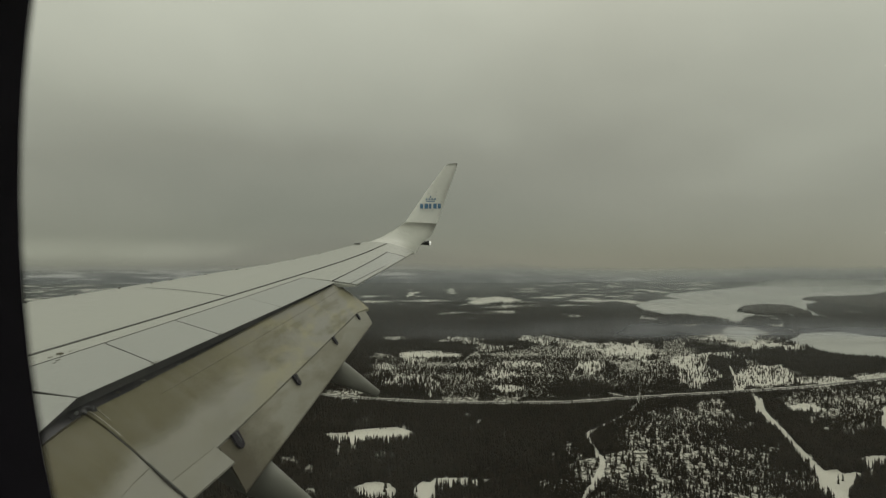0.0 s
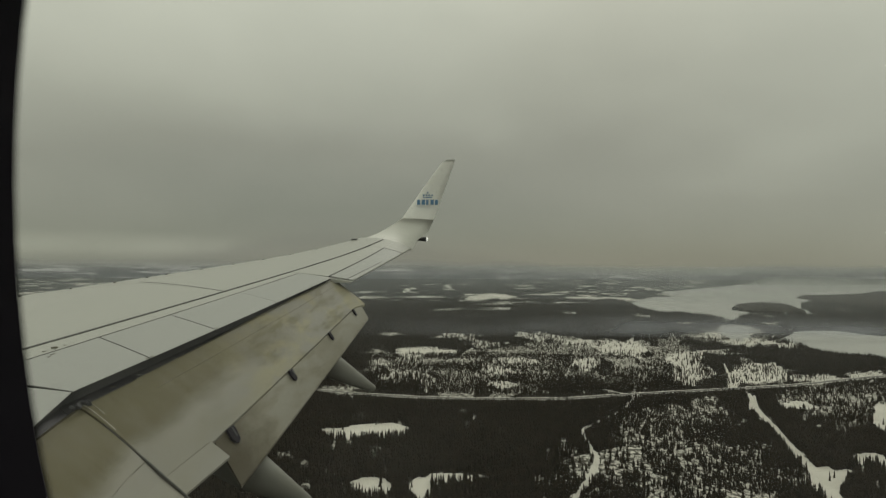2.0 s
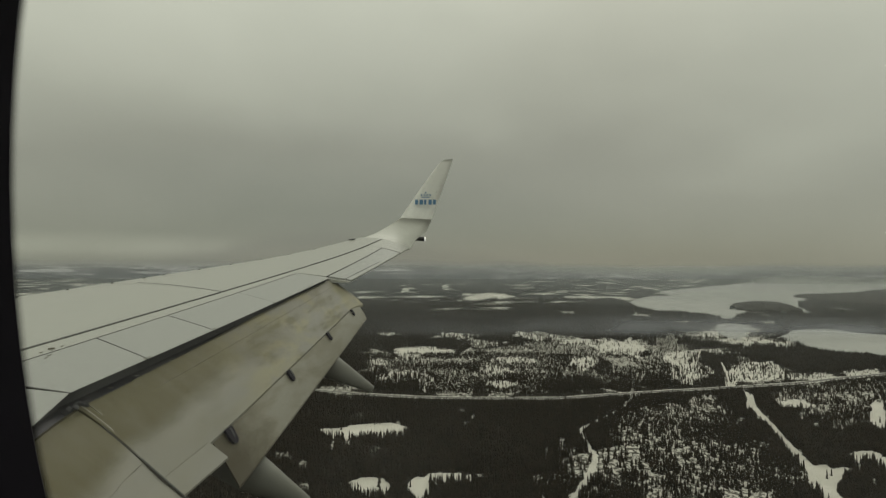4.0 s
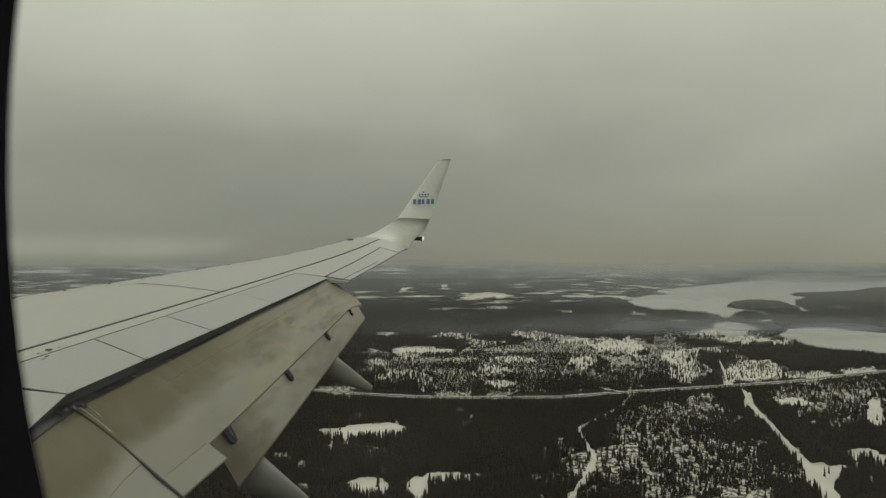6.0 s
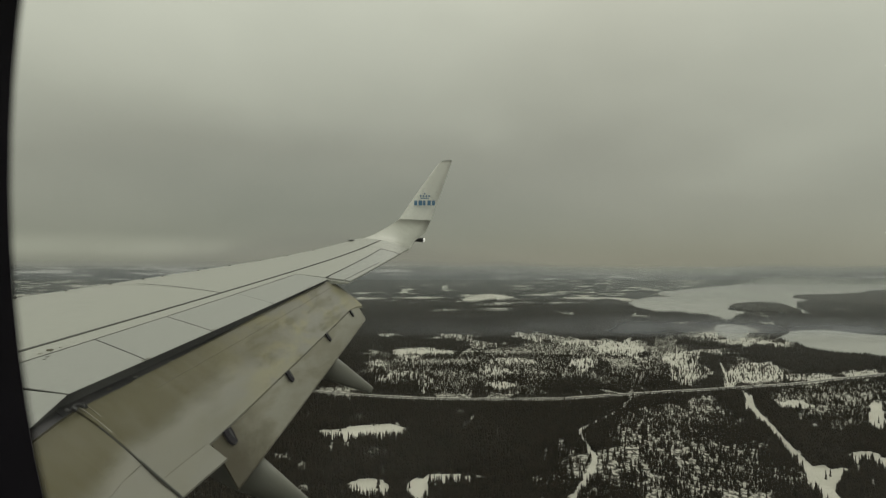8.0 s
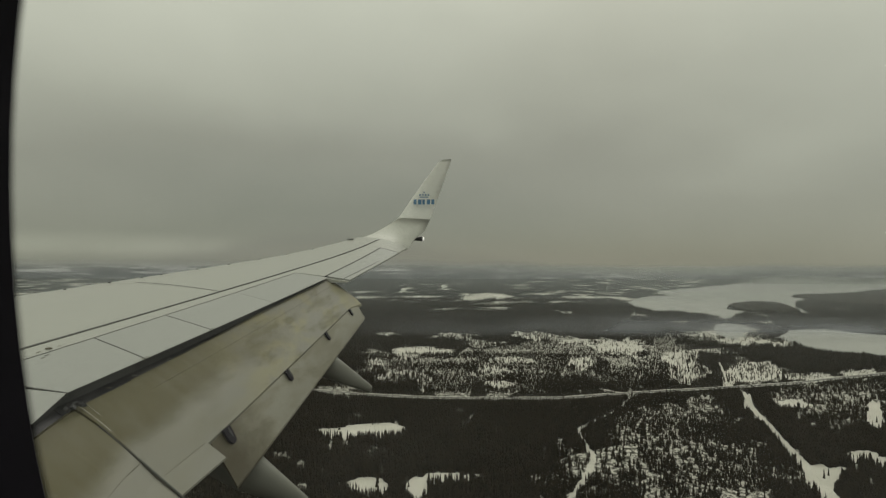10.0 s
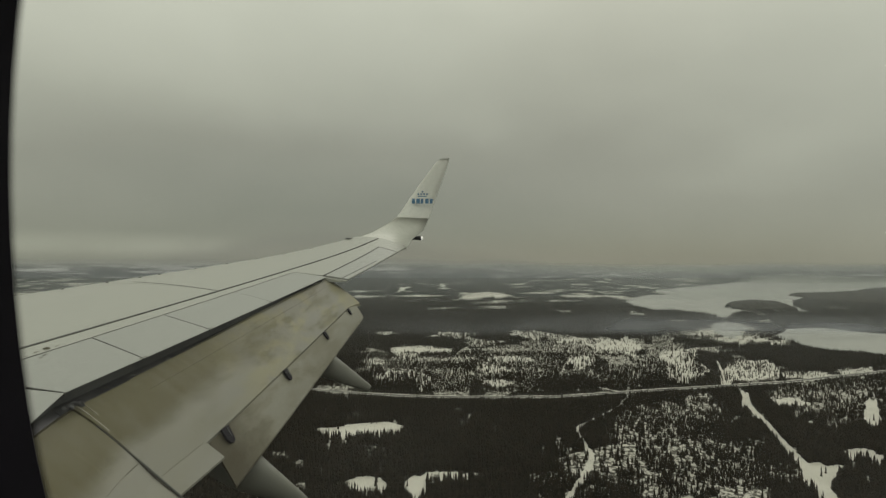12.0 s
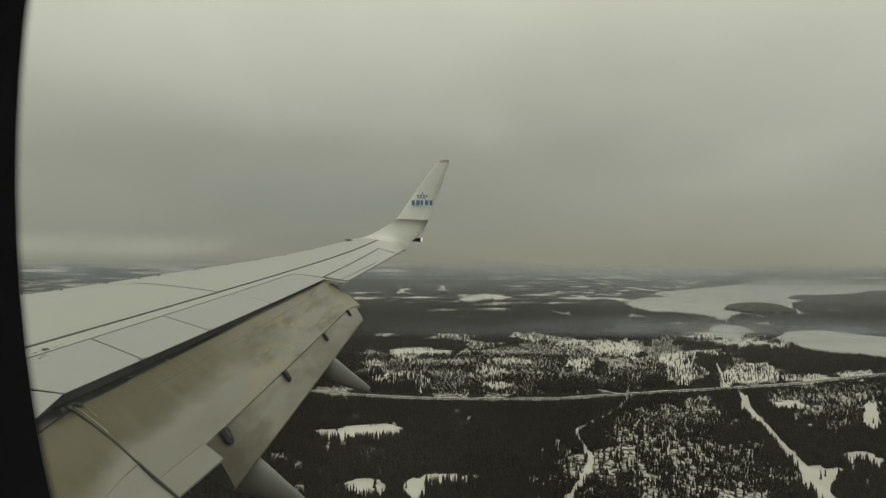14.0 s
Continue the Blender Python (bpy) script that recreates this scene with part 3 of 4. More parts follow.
def bracket(y, size):
    """A dark rounded hinge slot below the main flap's edge, with the hinge arm standing in it."""
    x, _, z = main_flap(y, flap_end(y))
    turn = Matrix.Translation((x, y, z - 0.012)) @ Matrix.Rotation(FB, 4, "Y")
    bm = bmesh.new()
    outline = [(0.0, -0.085), (0.13, -0.085), (0.18, -0.06), (0.20, -0.01), (0.185, 0.045), (0.14, 0.075), (0.0, 0.075)]
    for h in (0.0, 0.028):
        for a, b in outline:
            bm.verts.new((a * size, b * size, h))
    bm.verts.ensure_lookup_table()
    n = len(outline)
    for k in range(n):
        bm.faces.new([bm.verts[i] for i in (k, (k + 1) % n, n + (k + 1) % n, n + k)])
    bm.faces.new(bm.verts[:n])
    bm.faces.new(bm.verts[n:])
    bmesh.ops.transform(bm, matrix=turn, verts=bm.verts)
    part("hinge_bracket", bm, RUBBER, outer, "dark hinge slot in the flap")
    bm = bmesh.new()
    box(bm, (0.07 * size, 0.01 * size, 0.022), (0.13 * size, 0.04 * size, 0.025), turn)
    bmesh.ops.bevel(bm, geom=list(bm.edges), offset=0.008, segments=2, affect="EDGES")
    part("hinge_arm", bm, UNDER, outer, "grey hinge arm")


for y, s in ((9.60, 0.72), (8.46, 0.8), (7.08, 0.9), (5.66, 1.05)):
    bracket(y, s)


def fairing(base, tip, r0, y):
    """A canoe-shaped flap track fairing that droops behind the flap."""
    a, b = Vector((base[0], y, base[1])), Vector((tip[0], y, tip[1]))
    axis = (b - a).normalized()
    side = Vector((0, 1, 0))
    up = axis.cross(side)
    verts, faces = [], []
    prof = [(-0.9, 0.80), (-0.4, 1.0), (0.0, 1.0), (0.3, 0.78), (0.6, 0.56), (0.9, 0.34), (0.98, 0.27), (1.0, 0.16)]
    n = 18
    for s, r in prof:
        c = a + (b - a) * s
        for k in range(n):
            w = 2 * math.pi * k / n
            verts.append(c + side * (math.cos(w) * r0 * 0.62 * r) + up * (math.sin(w) * r0 * r))
    for i in range(len(prof) - 1):
        for k in range(n):
            p, q = i * n + k, i * n + (k + 1) % n
            faces.append((p, q, q + n, p + n))
    faces += [tuple(range(n)), tuple(reversed(range((len(prof) - 1) * n, len(prof) * n)))]
    mesh_ob("flap_fairing", verts, faces, CANOE, plane, "grey canoe-shaped flap track fairing", smooth=True)


fairing((-2.46, -2.62), (-1.71, -3.02), 0.26, 6.0)
fairing((-2.03, -1.83), (-1.27, -2.24), 0.22, 8.4)


def seam_seal():
    """The bulged rubber seal and fitting between the flaps."""
    bm = bmesh.new()
    for d0, d1, r in ((0.0, 0.5, 0.004), (0.45, 1.0, 0.006), (0.95, 1.62, 0.011)):
        a, b = Vector(main_flap(4.725, d0)), Vector(main_flap(4.725, d1))
        m = Matrix.Translation((a + b) / 2 + Vector((0, 0, 0.005))) @ (b - a).to_track_quat("Z", "Y").to_matrix().to_4x4()
        bmesh.ops.create_cone(bm, cap_ends=True, segments=10, radius1=r, radius2=r, depth=(b - a).length, matrix=m)
    part("flap_seal", bm, GROOVE, inner, "dark seal strip between the flaps")
    a = Vector((-3.66, 4.66, top_z(4.66, -3.70) - 0.09))
    for k in range(7):
        o = Vector((random.uniform(-0.02, 0.07), random.uniform(-0.10, 0.12), random.uniform(-0.06, -0.02)))
        bm = bmesh.new()
        box(bm, (0, 0, 0), (random.uniform(0.03, 0.08), random.uniform(0.02, 0.045), random.uniform(0.02, 0.035)), Matrix.Translation(a + o) @ Euler((k, k * 0.7, k * 1.3)).to_matrix().to_4x4())
        bmesh.ops.bevel(bm, geom=list(bm.edges), offset=0.006, segments=2, affect="EDGES")
        part("flap_fitting", bm, UNDER, inner)
    part("rub_strip", flap_line((4.775, 0.05), (4.752, 0.56), False, 0.085), WORN, outer_in, "pale worn rubbing strip")
    part("rub_strip", flap_line((4.83, 0.06), (4.815, 0.34), False, 0.012), WORN, outer_in, "pale worn rubbing strip")


seam_seal()


def studs():
    """Vortex generators along the leading edge, a tie-down ring and pale markings on the skin."""
    for k, y in enumerate((7.62, 8.18, 8.74, 9.2, 9.5, 10.1, 10.7, 11.35, 12.0, 12.7)):
        x = lead_x(y) + 0.12
        bm = bmesh.new()
        made = box(bm, (x, y, top_z(y, x) + 0.008), (0.06, 0.012, 0.022), None)
        for v in made:
            if v.co.z > top_z(y, x) + 0.012 and v.co.x < x:
                v.co.x += 0.03
        part("vortex_generator", bm, GROOVE, wing)
    y = 5.56
    x = spar_x(y) + 0.24
    bm = bmesh.new()
    last = None
    for k in range(17):
        w = 2 * math.pi * k / 16
        pair = [bm.verts.new((x + r * math.cos(w), y + r * math.sin(w), top_z(y, x) + 0.012)) for r in (0.022, 0.034)]
        if last:
            bm.faces.new((last[0], last[1], pair[1], pair[0]))
        last = pair
    made = bmesh.ops.extrude_face_region(bm, geom=list(bm.faces))
    bmesh.ops.translate(bm, vec=(0, 0, -0.014), verts=[v for v in made["geom"] if isinstance(v, bmesh.types.BMVert)])
    part("tie_down_ring", bm, JOINT, wing, "small brass-coloured tie-down ring")
    for dx, dy, lx, ly in ((-0.02, -0.10, 0.012, 0.09), (0.05, 0.10, 0.014, 0.05), (0.12, -0.16, 0.014, 0.07), (0.14, -0.24, 0.02, 0.03)):
        bm = bmesh.new()
        box(bm, (x + dx, y + dy, top_z(y + dy, x + dx) + 0.002), (lx, ly, 0.004))
        part("skin_marking", bm, JOINT, wing)
    y = 13.95
    x = lead_x(y) + 0.05
    bm = bmesh.new()
    box(bm, (x, y, top_z(y, x) + 0.02), (0.20, 0.10, 0.018), None)
    bmesh.ops.bevel(bm, geom=list(bm.edges), offset=0.01, segments=2, affect="EDGES")
    part("slat_end", bm, UNDER, wing, "dark end of the leading edge slat")


studs()


def cove_ribs():
    """Small pale brackets in the dark gap between spoilers and flap."""
    for k in range(12):
        y = 5.05 + k * 0.40 + random.uniform(-0.08, 0.08)
        x = cove_x(y) - 0.02
        bm = bmesh.new()
        box(bm, (x, y, trail_z(y) - 0.085), (0.05, random.choice((0.006, 0.010, 0.03)), 0.010))
        bmesh.ops.bevel(bm, geom=list(bm.edges), offset=0.003, segments=1, affect="EDGES")
        part("cove_bracket", bm, random.choice((SKIN, UNDER, AFT)), wing)


cove_ribs()


def fasteners():
    """Rows of flush screws along the spoiler hinge and the aft spar."""
    for line, off, step, y1 in ((hinge_x, -0.045, 0.16, 9.9), (hinge_x, 0.05, 0.19, 9.9), (spar_x, -0.09, 0.21, 13.9)):
        bm = bmesh.new()
        y = 4.9
        while y < y1:
            x = line(y) + off
            bmesh.ops.create_circle(bm, cap_ends=True, segments=6, radius=random.uniform(0.004, 0.009), matrix=Matrix.Translation((x, y, top_z(y, x) + 0.003)))
            y += step * random.uniform(0.7, 1.3)
        tagged(part("fasteners", bm, JOINT, wing), kind="stuff")


fasteners()


def scuffs():
    """Chipped paint along the spoilers' aft corners."""
    for y in (5.54, 5.60, 6.66, 8.05, 9.2):
        bm = bmesh.new()
        x = cove_x(y) - 0.03
        box(bm, (x, y, top_z(y, x) + 0.001), (0.03, random.uniform(0.02, 0.06), 0.004))
        part("chipped_edge", bm, JOINT, wing)


scuffs()

# ------------------------------------------------------------ body and window round the camera
AXIS_Y, RAD = -1.71, 1.88


def fuselage():
    """The round body, open only at the window, with closed ends."""
    verts, faces = [], []
    xs = [-14.0, -9.0, -4.0, -0.32, 0.34, 2.5, 4.0]
    gap = math.asin(0.27 / RAD)
    angles = [-gap, gap] + [gap + (2 * math.pi - 2 * gap) * k / 40 for k in range(1, 40)]
    n = len(angles)
    for rad in (RAD, RAD - 0.10):
        for x in xs:
            for a in angles:
                verts.append((x, AXIS_Y + rad * math.cos(a), 0.02 + rad * math.sin(a)))
    m = len(xs) * n
    for layer in (0, 1):
        for i in range(len(xs) - 1):
            for j in range(n):
                if j == 0 and i == 3:
                    continue
                a, b = layer * m + i * n + j, layer * m + i * n + (j + 1) % n
                faces.append((a, b, b + n, a + n))
    for layer in (0, 1):
        faces.append(tuple(layer * m + j for j in range(n)))
        faces.append(tuple(layer * m + (len(xs) - 1) * n + j for j in range(n)))
    ob = mesh_ob("fuselage", verts, faces, WHITE, plane, "white rounded airliner body around the cabin")
    return ob


fuselage()


def ring(a0, b0, y0, a1, b1, y1, n=96, power=2.0):
    """A sleeve between two rounded outlines at the depths y0, y1."""
    def outline(a, b, y):
        out = []
        for k in range(n):
            w = 2 * math.pi * k / n
            c, s = math.cos(w), math.sin(w)
            out.append((0.0125 + a * math.copysign(abs(c) ** (2 / power), c), y, 0.038 + b * math.copysign(abs(s) ** (2 / power), s)))
        return out
    verts = outline(a0, b0, y0) + outline(a1, b1, y1)
    faces = [(k, (k + 1) % n, n + (k + 1) % n, n + k) for k in range(n)]
    return verts, faces


def window():
    frame_verts, frame_faces = [], []
    rows = [(0.34, 0.36, 0.02), (0.20, 0.31, 0.03), (0.165, 0.283, 0.06), (0.142, 0.2475, 0.105), (0.1365, 0.242, 0.120), (0.1338, 0.239, 0.130), (0.1350, 0.2405, 0.1315), (0.150, 0.2555, 0.138), (0.175, 0.280, 0.150), (0.34, 0.36, 0.152)]
    for (a0, b0, y0), (a1, b1, y1) in zip(rows, rows[1:]):
        v, q = ring(a0, b0, y0, a1, b1, y1)
        base = len(frame_verts)
        frame_verts += v
        frame_faces += [tuple(k + base for k in f_) for f_ in q]
    ob = mesh_ob("window_frame", frame_verts, frame_faces, RUBBER, plane, "black rubber-sealed cabin window frame", smooth=True)
    # soft blur of the frame edge, put in as a translucent dark ring
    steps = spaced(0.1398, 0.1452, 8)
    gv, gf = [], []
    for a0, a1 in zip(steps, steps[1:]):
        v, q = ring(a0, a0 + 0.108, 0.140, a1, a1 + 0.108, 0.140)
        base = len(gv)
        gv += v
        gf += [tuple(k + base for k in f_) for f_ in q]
    blur_ring = mesh_ob("blurred_rim", gv, gf, SOFT_RIM, ob, "translucent dark rim imitating the blurred frame edge")
    layer = blur_ring.data.uv_layers.new(name="UVMap")
    for loop in blur_ring.data.loops:
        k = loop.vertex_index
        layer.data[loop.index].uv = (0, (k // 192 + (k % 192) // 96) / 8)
    bm = bmesh.new()
    bmesh.ops.create_circle(bm, cap_ends=True, segments=64, radius=1.0)
    bmesh.ops.transform(bm, matrix=Matrix.Translation((0.0125, 0.147, 0.035)) @ Matrix.Rotation(radians(90), 4, "X") @ Matrix.Diagonal((0.165, 0.275, 1, 1)), verts=bm.verts)
    made = bmesh.ops.extrude_face_region(bm, geom=list(bm.faces))
    bmesh.ops.translate(bm, vec=(0, 0.004, 0), verts=[v for v in made["geom"] if isinstance(v, bmesh.types.BMVert)])
    pane = part("window_pane", bm, GLASS, ob, "clear acrylic window pane")
    pane.visible_shadow = False


window()

# ------------------------------------------------------------ the land
rng = np.random.default_rng(7)


def land_z(y):
    """The land lies level below and rises gently towards the far woods."""
    return 1.8e-5 * max(0.0, min(y, 4870.0) - 2500.0) ** 2


def ground_sheet():
    xs, ys = spaced(-9000, 9000, 24), spaced(-5000, 2500, 6) + spaced(2500, 4870, 24)[1:]
    n = len(xs)
    verts = [(x, y, land_z(y)) for y in ys for x in xs]
    faces = [(j * n + i, j * n + i + 1, j * n + n + i + 1, j * n + n + i) for j in range(len(ys) - 1) for i in range(n - 1)]
    return mesh_ob("ground", verts, faces, FLOOR, smooth=True)


tagged(ground_sheet(), "dark wooded winter land with scraps of snow", "ground", kind="structure")

FIELDS, STANDS, LANES = [], [], []


def wavy(x, y, rx, ry, seed, n=72, rough=0.28):
    """A closed uneven outline round an oval; the clearings run along the felling lines, which fan out to the sides."""
    out = []
    lean = x / y
    for k in range(n):
        w = 2 * math.pi * k / n
        c, s = math.cos(w), math.sin(w)
        r = 1 + rough * 1.6 * noise.noise((c * 1.3 + seed * 3.1, s * 1.3, seed)) + rough * noise.noise((c * 4 + seed, s * 4, 5 + seed)) + rough * 0.5 * noise.noise((c * 11, s * 11, seed))
        out.append((x + rx * r * c + lean * ry * r * s, y + ry * r * s))
    return out


def sheet(name, outline, z, mat, label, category):
    """A flat patch of land cover; one that reaches the rising ground is cut into strips that follow it."""
    bm = bmesh.new()
    bm.faces.new([bm.verts.new((x, y, 0)) for x, y in outline])
    ys = [y for _, y in outline]
    if max(ys) > 2500:
        cut = max(min(ys), 2500.0) + 60
        while cut < max(ys):
            bmesh.ops.bisect_plane(bm, geom=bm.verts[:] + bm.edges[:] + bm.faces[:], plane_co=(0, cut, 0), plane_no=(0, 1, 0))
            cut += 90
    for v in bm.verts:
        v.co.z = z + land_z(v.co.y)
    ob = part(name, bm, mat)
    return tagged(ob, label, category, kind="structure")


def one_field(x, y, rx, ry, rough):
    reach = 0.006 * y if y < 2300 else 0.0
    out = wavy(x, y - reach, rx, ry + reach, len(FIELDS) + 1, rough=rough)
    FIELDS.append(np.array(out))
    sheet("snow_field", out, 0.8 + 0.01 * (len(FIELDS) % 9), SNOW, "open snow-covered clearing among dark spruce", "snow field")


def snow_field(x, y, rx, ry):
    """One clearing close by; farther off a farmed patch of several narrow fields."""
    if y < 2300:
        one_field(x, y, rx, ry, 0.12 if y < 800 else (0.3 if y < 1320 else 0.6))
        return
    for k in range(8):
        one_field(x + rx * random.uniform(-0.65, 0.65), y + ry * random.uniform(-0.8, 0.8), rx * random.uniform(0.18, 0.55), ry * random.uniform(0.12, 0.34), 0.6)


def open_stand(x, y, rx, ry):
    out = wavy(x, y, rx, ry, 60 + len(STANDS), rough=0.55)
    STANDS.append(np.array(out))
    sheet("open_stand", out, 0.3 + 0.004 * len(STANDS), THIN, "snowy ground with brush under thin spruce", "clearing")


def smooth_line(points, steps=10):
    """A Catmull-Rom line through the points."""
    p = [Vector(q) for q in points]
    p = [2 * p[0] - p[1]] + p + [2 * p[-1] - p[-2]]
    out = []
    for i in range(1, len(p) - 2):
        for k in range(steps):
            s = k / steps
            out.append(0.5 * (2 * p[i] + (p[i + 1] - p[i - 1]) * s + (2 * p[i - 1] - 5 * p[i] + 4 * p[i + 1] - p[i + 2]) * s * s + (3 * p[i] - p[i - 1] - 3 * p[i + 1] + p[i + 2]) * s ** 3))
    return out + [p[-2]]


def lane(name, points, width, z, mat, label, category, rough=0.0, cut=True):
    line = smooth_line(points)
    left, right = [], []
    for i, q in enumerate(line):
        d = (line[min(i + 1, len(line) - 1)] - line[max(i - 1, 0)]).normalized()
        nrm = Vector((-d.y, d.x))
        w = width[0] + (width[1] - width[0]) * i / (len(line) - 1)
        a = w / 2 * (1 + rough * noise.noise((i * 0.9, 1.5, w)))
        b = w / 2 * (1 + rough * noise.noise((i * 0.9, 7.5, w)))
        left.append(q + nrm * a)
        right.append(q - nrm * b)
    n = len(line)
    ob = mesh_ob(name, [(*q, z) for q in left + right], [(i, i + 1, n + i + 1, n + i) for i in range(n - 1)], mat)
    if cut:
        LANES.append((np.array(line), max(width) / 2))
    return tagged(ob, label, category, kind="structure")


snow_field(-132, 731, 69, 22)
snow_field(-103, 750, 49, 21)
snow_field(-88, 556, 25, 22)
snow_field(-30, 552, 13, 30)
snow_field(1, 582, 26, 9)
snow_field(38, 580, 14, 7)
snow_field(457, 582, 26, 30)
snow_field(495, 600, 14, 9)
snow_field(564, 646, 23, 17)
snow_field(574, 628, 12, 14)
snow_field(741, 821, 15, 79)
snow_field(647, 883, 32, 21)
snow_field(570, 892, 10, 50)
snow_field(592, 765, 5, 11)
snow_field(-102, 1083, 64, 43)
snow_field(-42, 1044, 17, 64)
snow_field(-183, 1240, 41, 28)
snow_field(-57, 1417, 74, 46)
snow_field(37, 1703, 81, 54)
snow_field(-196, 1743, 42, 21)
snow_field(130, 1535, 55, 43)
snow_field(318, 1706, 73, 93)
snow_field(449, 1580, 53, 46)
snow_field(496, 1493, 36, 30)
snow_field(184, 1276, 64, 30)
snow_field(364, 1243, 41, 64)
snow_field(564, 1505, 71, 143)
snow_field(579, 1133, 64, 93)
snow_field(653, 1305, 56, 93)
snow_field(778, 1398, 73, 36)
snow_field(996, 1759, 63, 84)
snow_field(1000, 1592, 80, 57)
snow_field(1109, 1546, 37, 45)
snow_field(1158, 1883, 72, 97)
snow_field(755, 1157, 63, 96)
snow_field(652, 1086, 18, 74)
snow_field(836, 1103, 66, 27)
snow_field(971, 1136, 27, 24)
snow_field(1028, 1154, 19, 24)
snow_field(-110, 1331, 32, 40)
snow_field(119, 1156, 36, 44)
snow_field(117, 1021, 32, 23)
snow_field(-542, 3374, 113, 97)
snow_field(-200, 3414, 204, 51)
snow_field(290, 3424, 196, 313)
snow_field(364, 3006, 216, 69)
snow_field(3, 2679, 96, 93)
snow_field(263, 2710, 136, 78)
snow_field(654, 2531, 42, 86)
snow_field(575, 3078, 147, 52)
snow_field(976, 3454, 124, 158)
snow_field(1224, 3339, 180, 153)
snow_field(1738, 4132, 99, 181)
snow_field(1559, 4548, 87, 95)
snow_field(5, 4218, 46, 139)
snow_field(-318, 3910, 47, 218)
snow_field(-199, 3075, 59, 43)
snow_field(989, 2398, 51, 131)
snow_field(1604, 2391, 40, 79)
snow_field(2257, 2710, 45, 78)
snow_field(1418, 2092, 30, 40)
snow_field(1042, 2092, 40, 40)
snow_field(772, 3653, 110, 84)
snow_field(1731, 3695, 80, 125)
snow_field(2457, 4639, 111, 97)
snow_field(-334, 2677, 26, 29)
one_field(250, 3400, 120, 110, 0.4)
one_field(400, 3420, 90, 150, 0.5)
one_field(1090, 3420, 150, 70, 0.5)
one_field(-520, 3380, 110, 40, 0.5)
snow_field(-3907, 4498, 54, 45)
snow_field(-3721, 4170, 80, 66)
snow_field(-3189, 4400, 211, 70)
snow_field(-3131, 3992, 144, 87)
scatter = random.Random(11)
for k in range(48):
    far = scatter.uniform(2950, 4780)
    one_field(far * scatter.triangular(-0.22, 0.58, 0.25), far, scatter.uniform(18, 85), scatter.uniform(10, 38), 0.6)
for k in range(26):
    far = scatter.uniform(3300, 4800)
    one_field(far * scatter.uniform(-0.95, -0.60), far, scatter.uniform(40, 190), scatter.uniform(14, 60), 0.6)
open_stand(312, 690, 104, 138)
open_stand(359, 603, 77, 96)
open_stand(246, 585, 70, 75)
open_stand(432, 823, 87, 91)
open_stand(720, 856, 65, 99)
open_stand(770, 890, 60, 60)
open_stand(660, 830, 25, 30)
open_stand(671, 917, 49, 45)
open_stand(765, 1184, 84, 115)
open_stand(503, 1291, 90, 222)
open_stand(277, 1233, 156, 239)
open_stand(365, 1444, 186, 205)
open_stand(23, 1227, 141, 225)
open_stand(-96, 1277, 105, 175)
open_stand(148, 1079, 102, 95)
open_stand(622, 1323, 90, 303)
open_stand(775, 977, 105, 52)
open_stand(868, 983, 47, 86)
open_stand(-214, 977, 35, 43)
open_stand(387, 1065, 76, 72)
open_stand(984, 1744, 103, 166)
open_stand(1061, 1639, 117, 146)

open_stand(-181, 612, 6, 15)
open_stand(-218, 641, 11, 14)
open_stand(-150, 596, 4, 9)
open_stand(-97, 662, 16, 11)
open_stand(32, 759, 10, 23)
open_stand(114, 572, 6, 15)
open_stand(141, 576, 7, 15)
open_stand(166, 677, 6, 16)

for k in range(90):
    far = random.uniform(470, 1000)
    open_stand(far * random.uniform(-0.3, 0.95), far, random.uniform(2, 6), random.uniform(9, 22))

ROAD = [(-760, 1200), (-520, 1080), (-363, 1002), (-173, 942), (-10, 916), (159, 914), (236, 918), (356, 946), (587, 994), (756, 1030), (893, 1076), (1053, 1126), (1333, 1219), (1700, 1340)]
lane("verge", ROAD, (18, 18), 1.0, VERGE, "ploughed snowy verge along the highway", "verge", 0.5)
lane("road", ROAD, (8, 8), 1.2, ASPHALT, "grey two-lane highway through the forest", "road", cut=False)
lane("forest_track", [(372, 934), (320, 855), (246, 779), (209, 735), (203, 666), (200, 634), (176, 584), (142, 526), (110, 470)], (5, 9), 1.1, SNOW, "snowy forest track among spruce", "track", 0.5)
lane("cleared_strip", [(726, 1246), (666, 1126), (603, 1006)], (4, 6), 1.12, SNOW, "straight snowy clearing cut through the forest", "clearing", 0.6)
lane("cleared_strip", [(608, 959), (560, 862), (529, 785), (481, 657), (460, 600), (444, 561), (405, 480)], (7, 19), 1.15, SNOW, "straight snowy clearing cut through the forest", "clearing", 0.5)
lane("forest_track", [(132, 1155), (227, 1080), (306, 1002), (364, 942)], (6, 6), 1.1, SNOW, "snowy forest track among spruce", "track", 0.5)


def shore(points):
    line = smooth_line(list(points) + [points[0]], 8)[:-1]
    return [(q.x + 22 * noise.noise((q.x * 0.011, q.y * 0.011, 1)), q.y + 30 * noise.noise((q.x * 0.011, q.y * 0.011, 9))) for q in line]


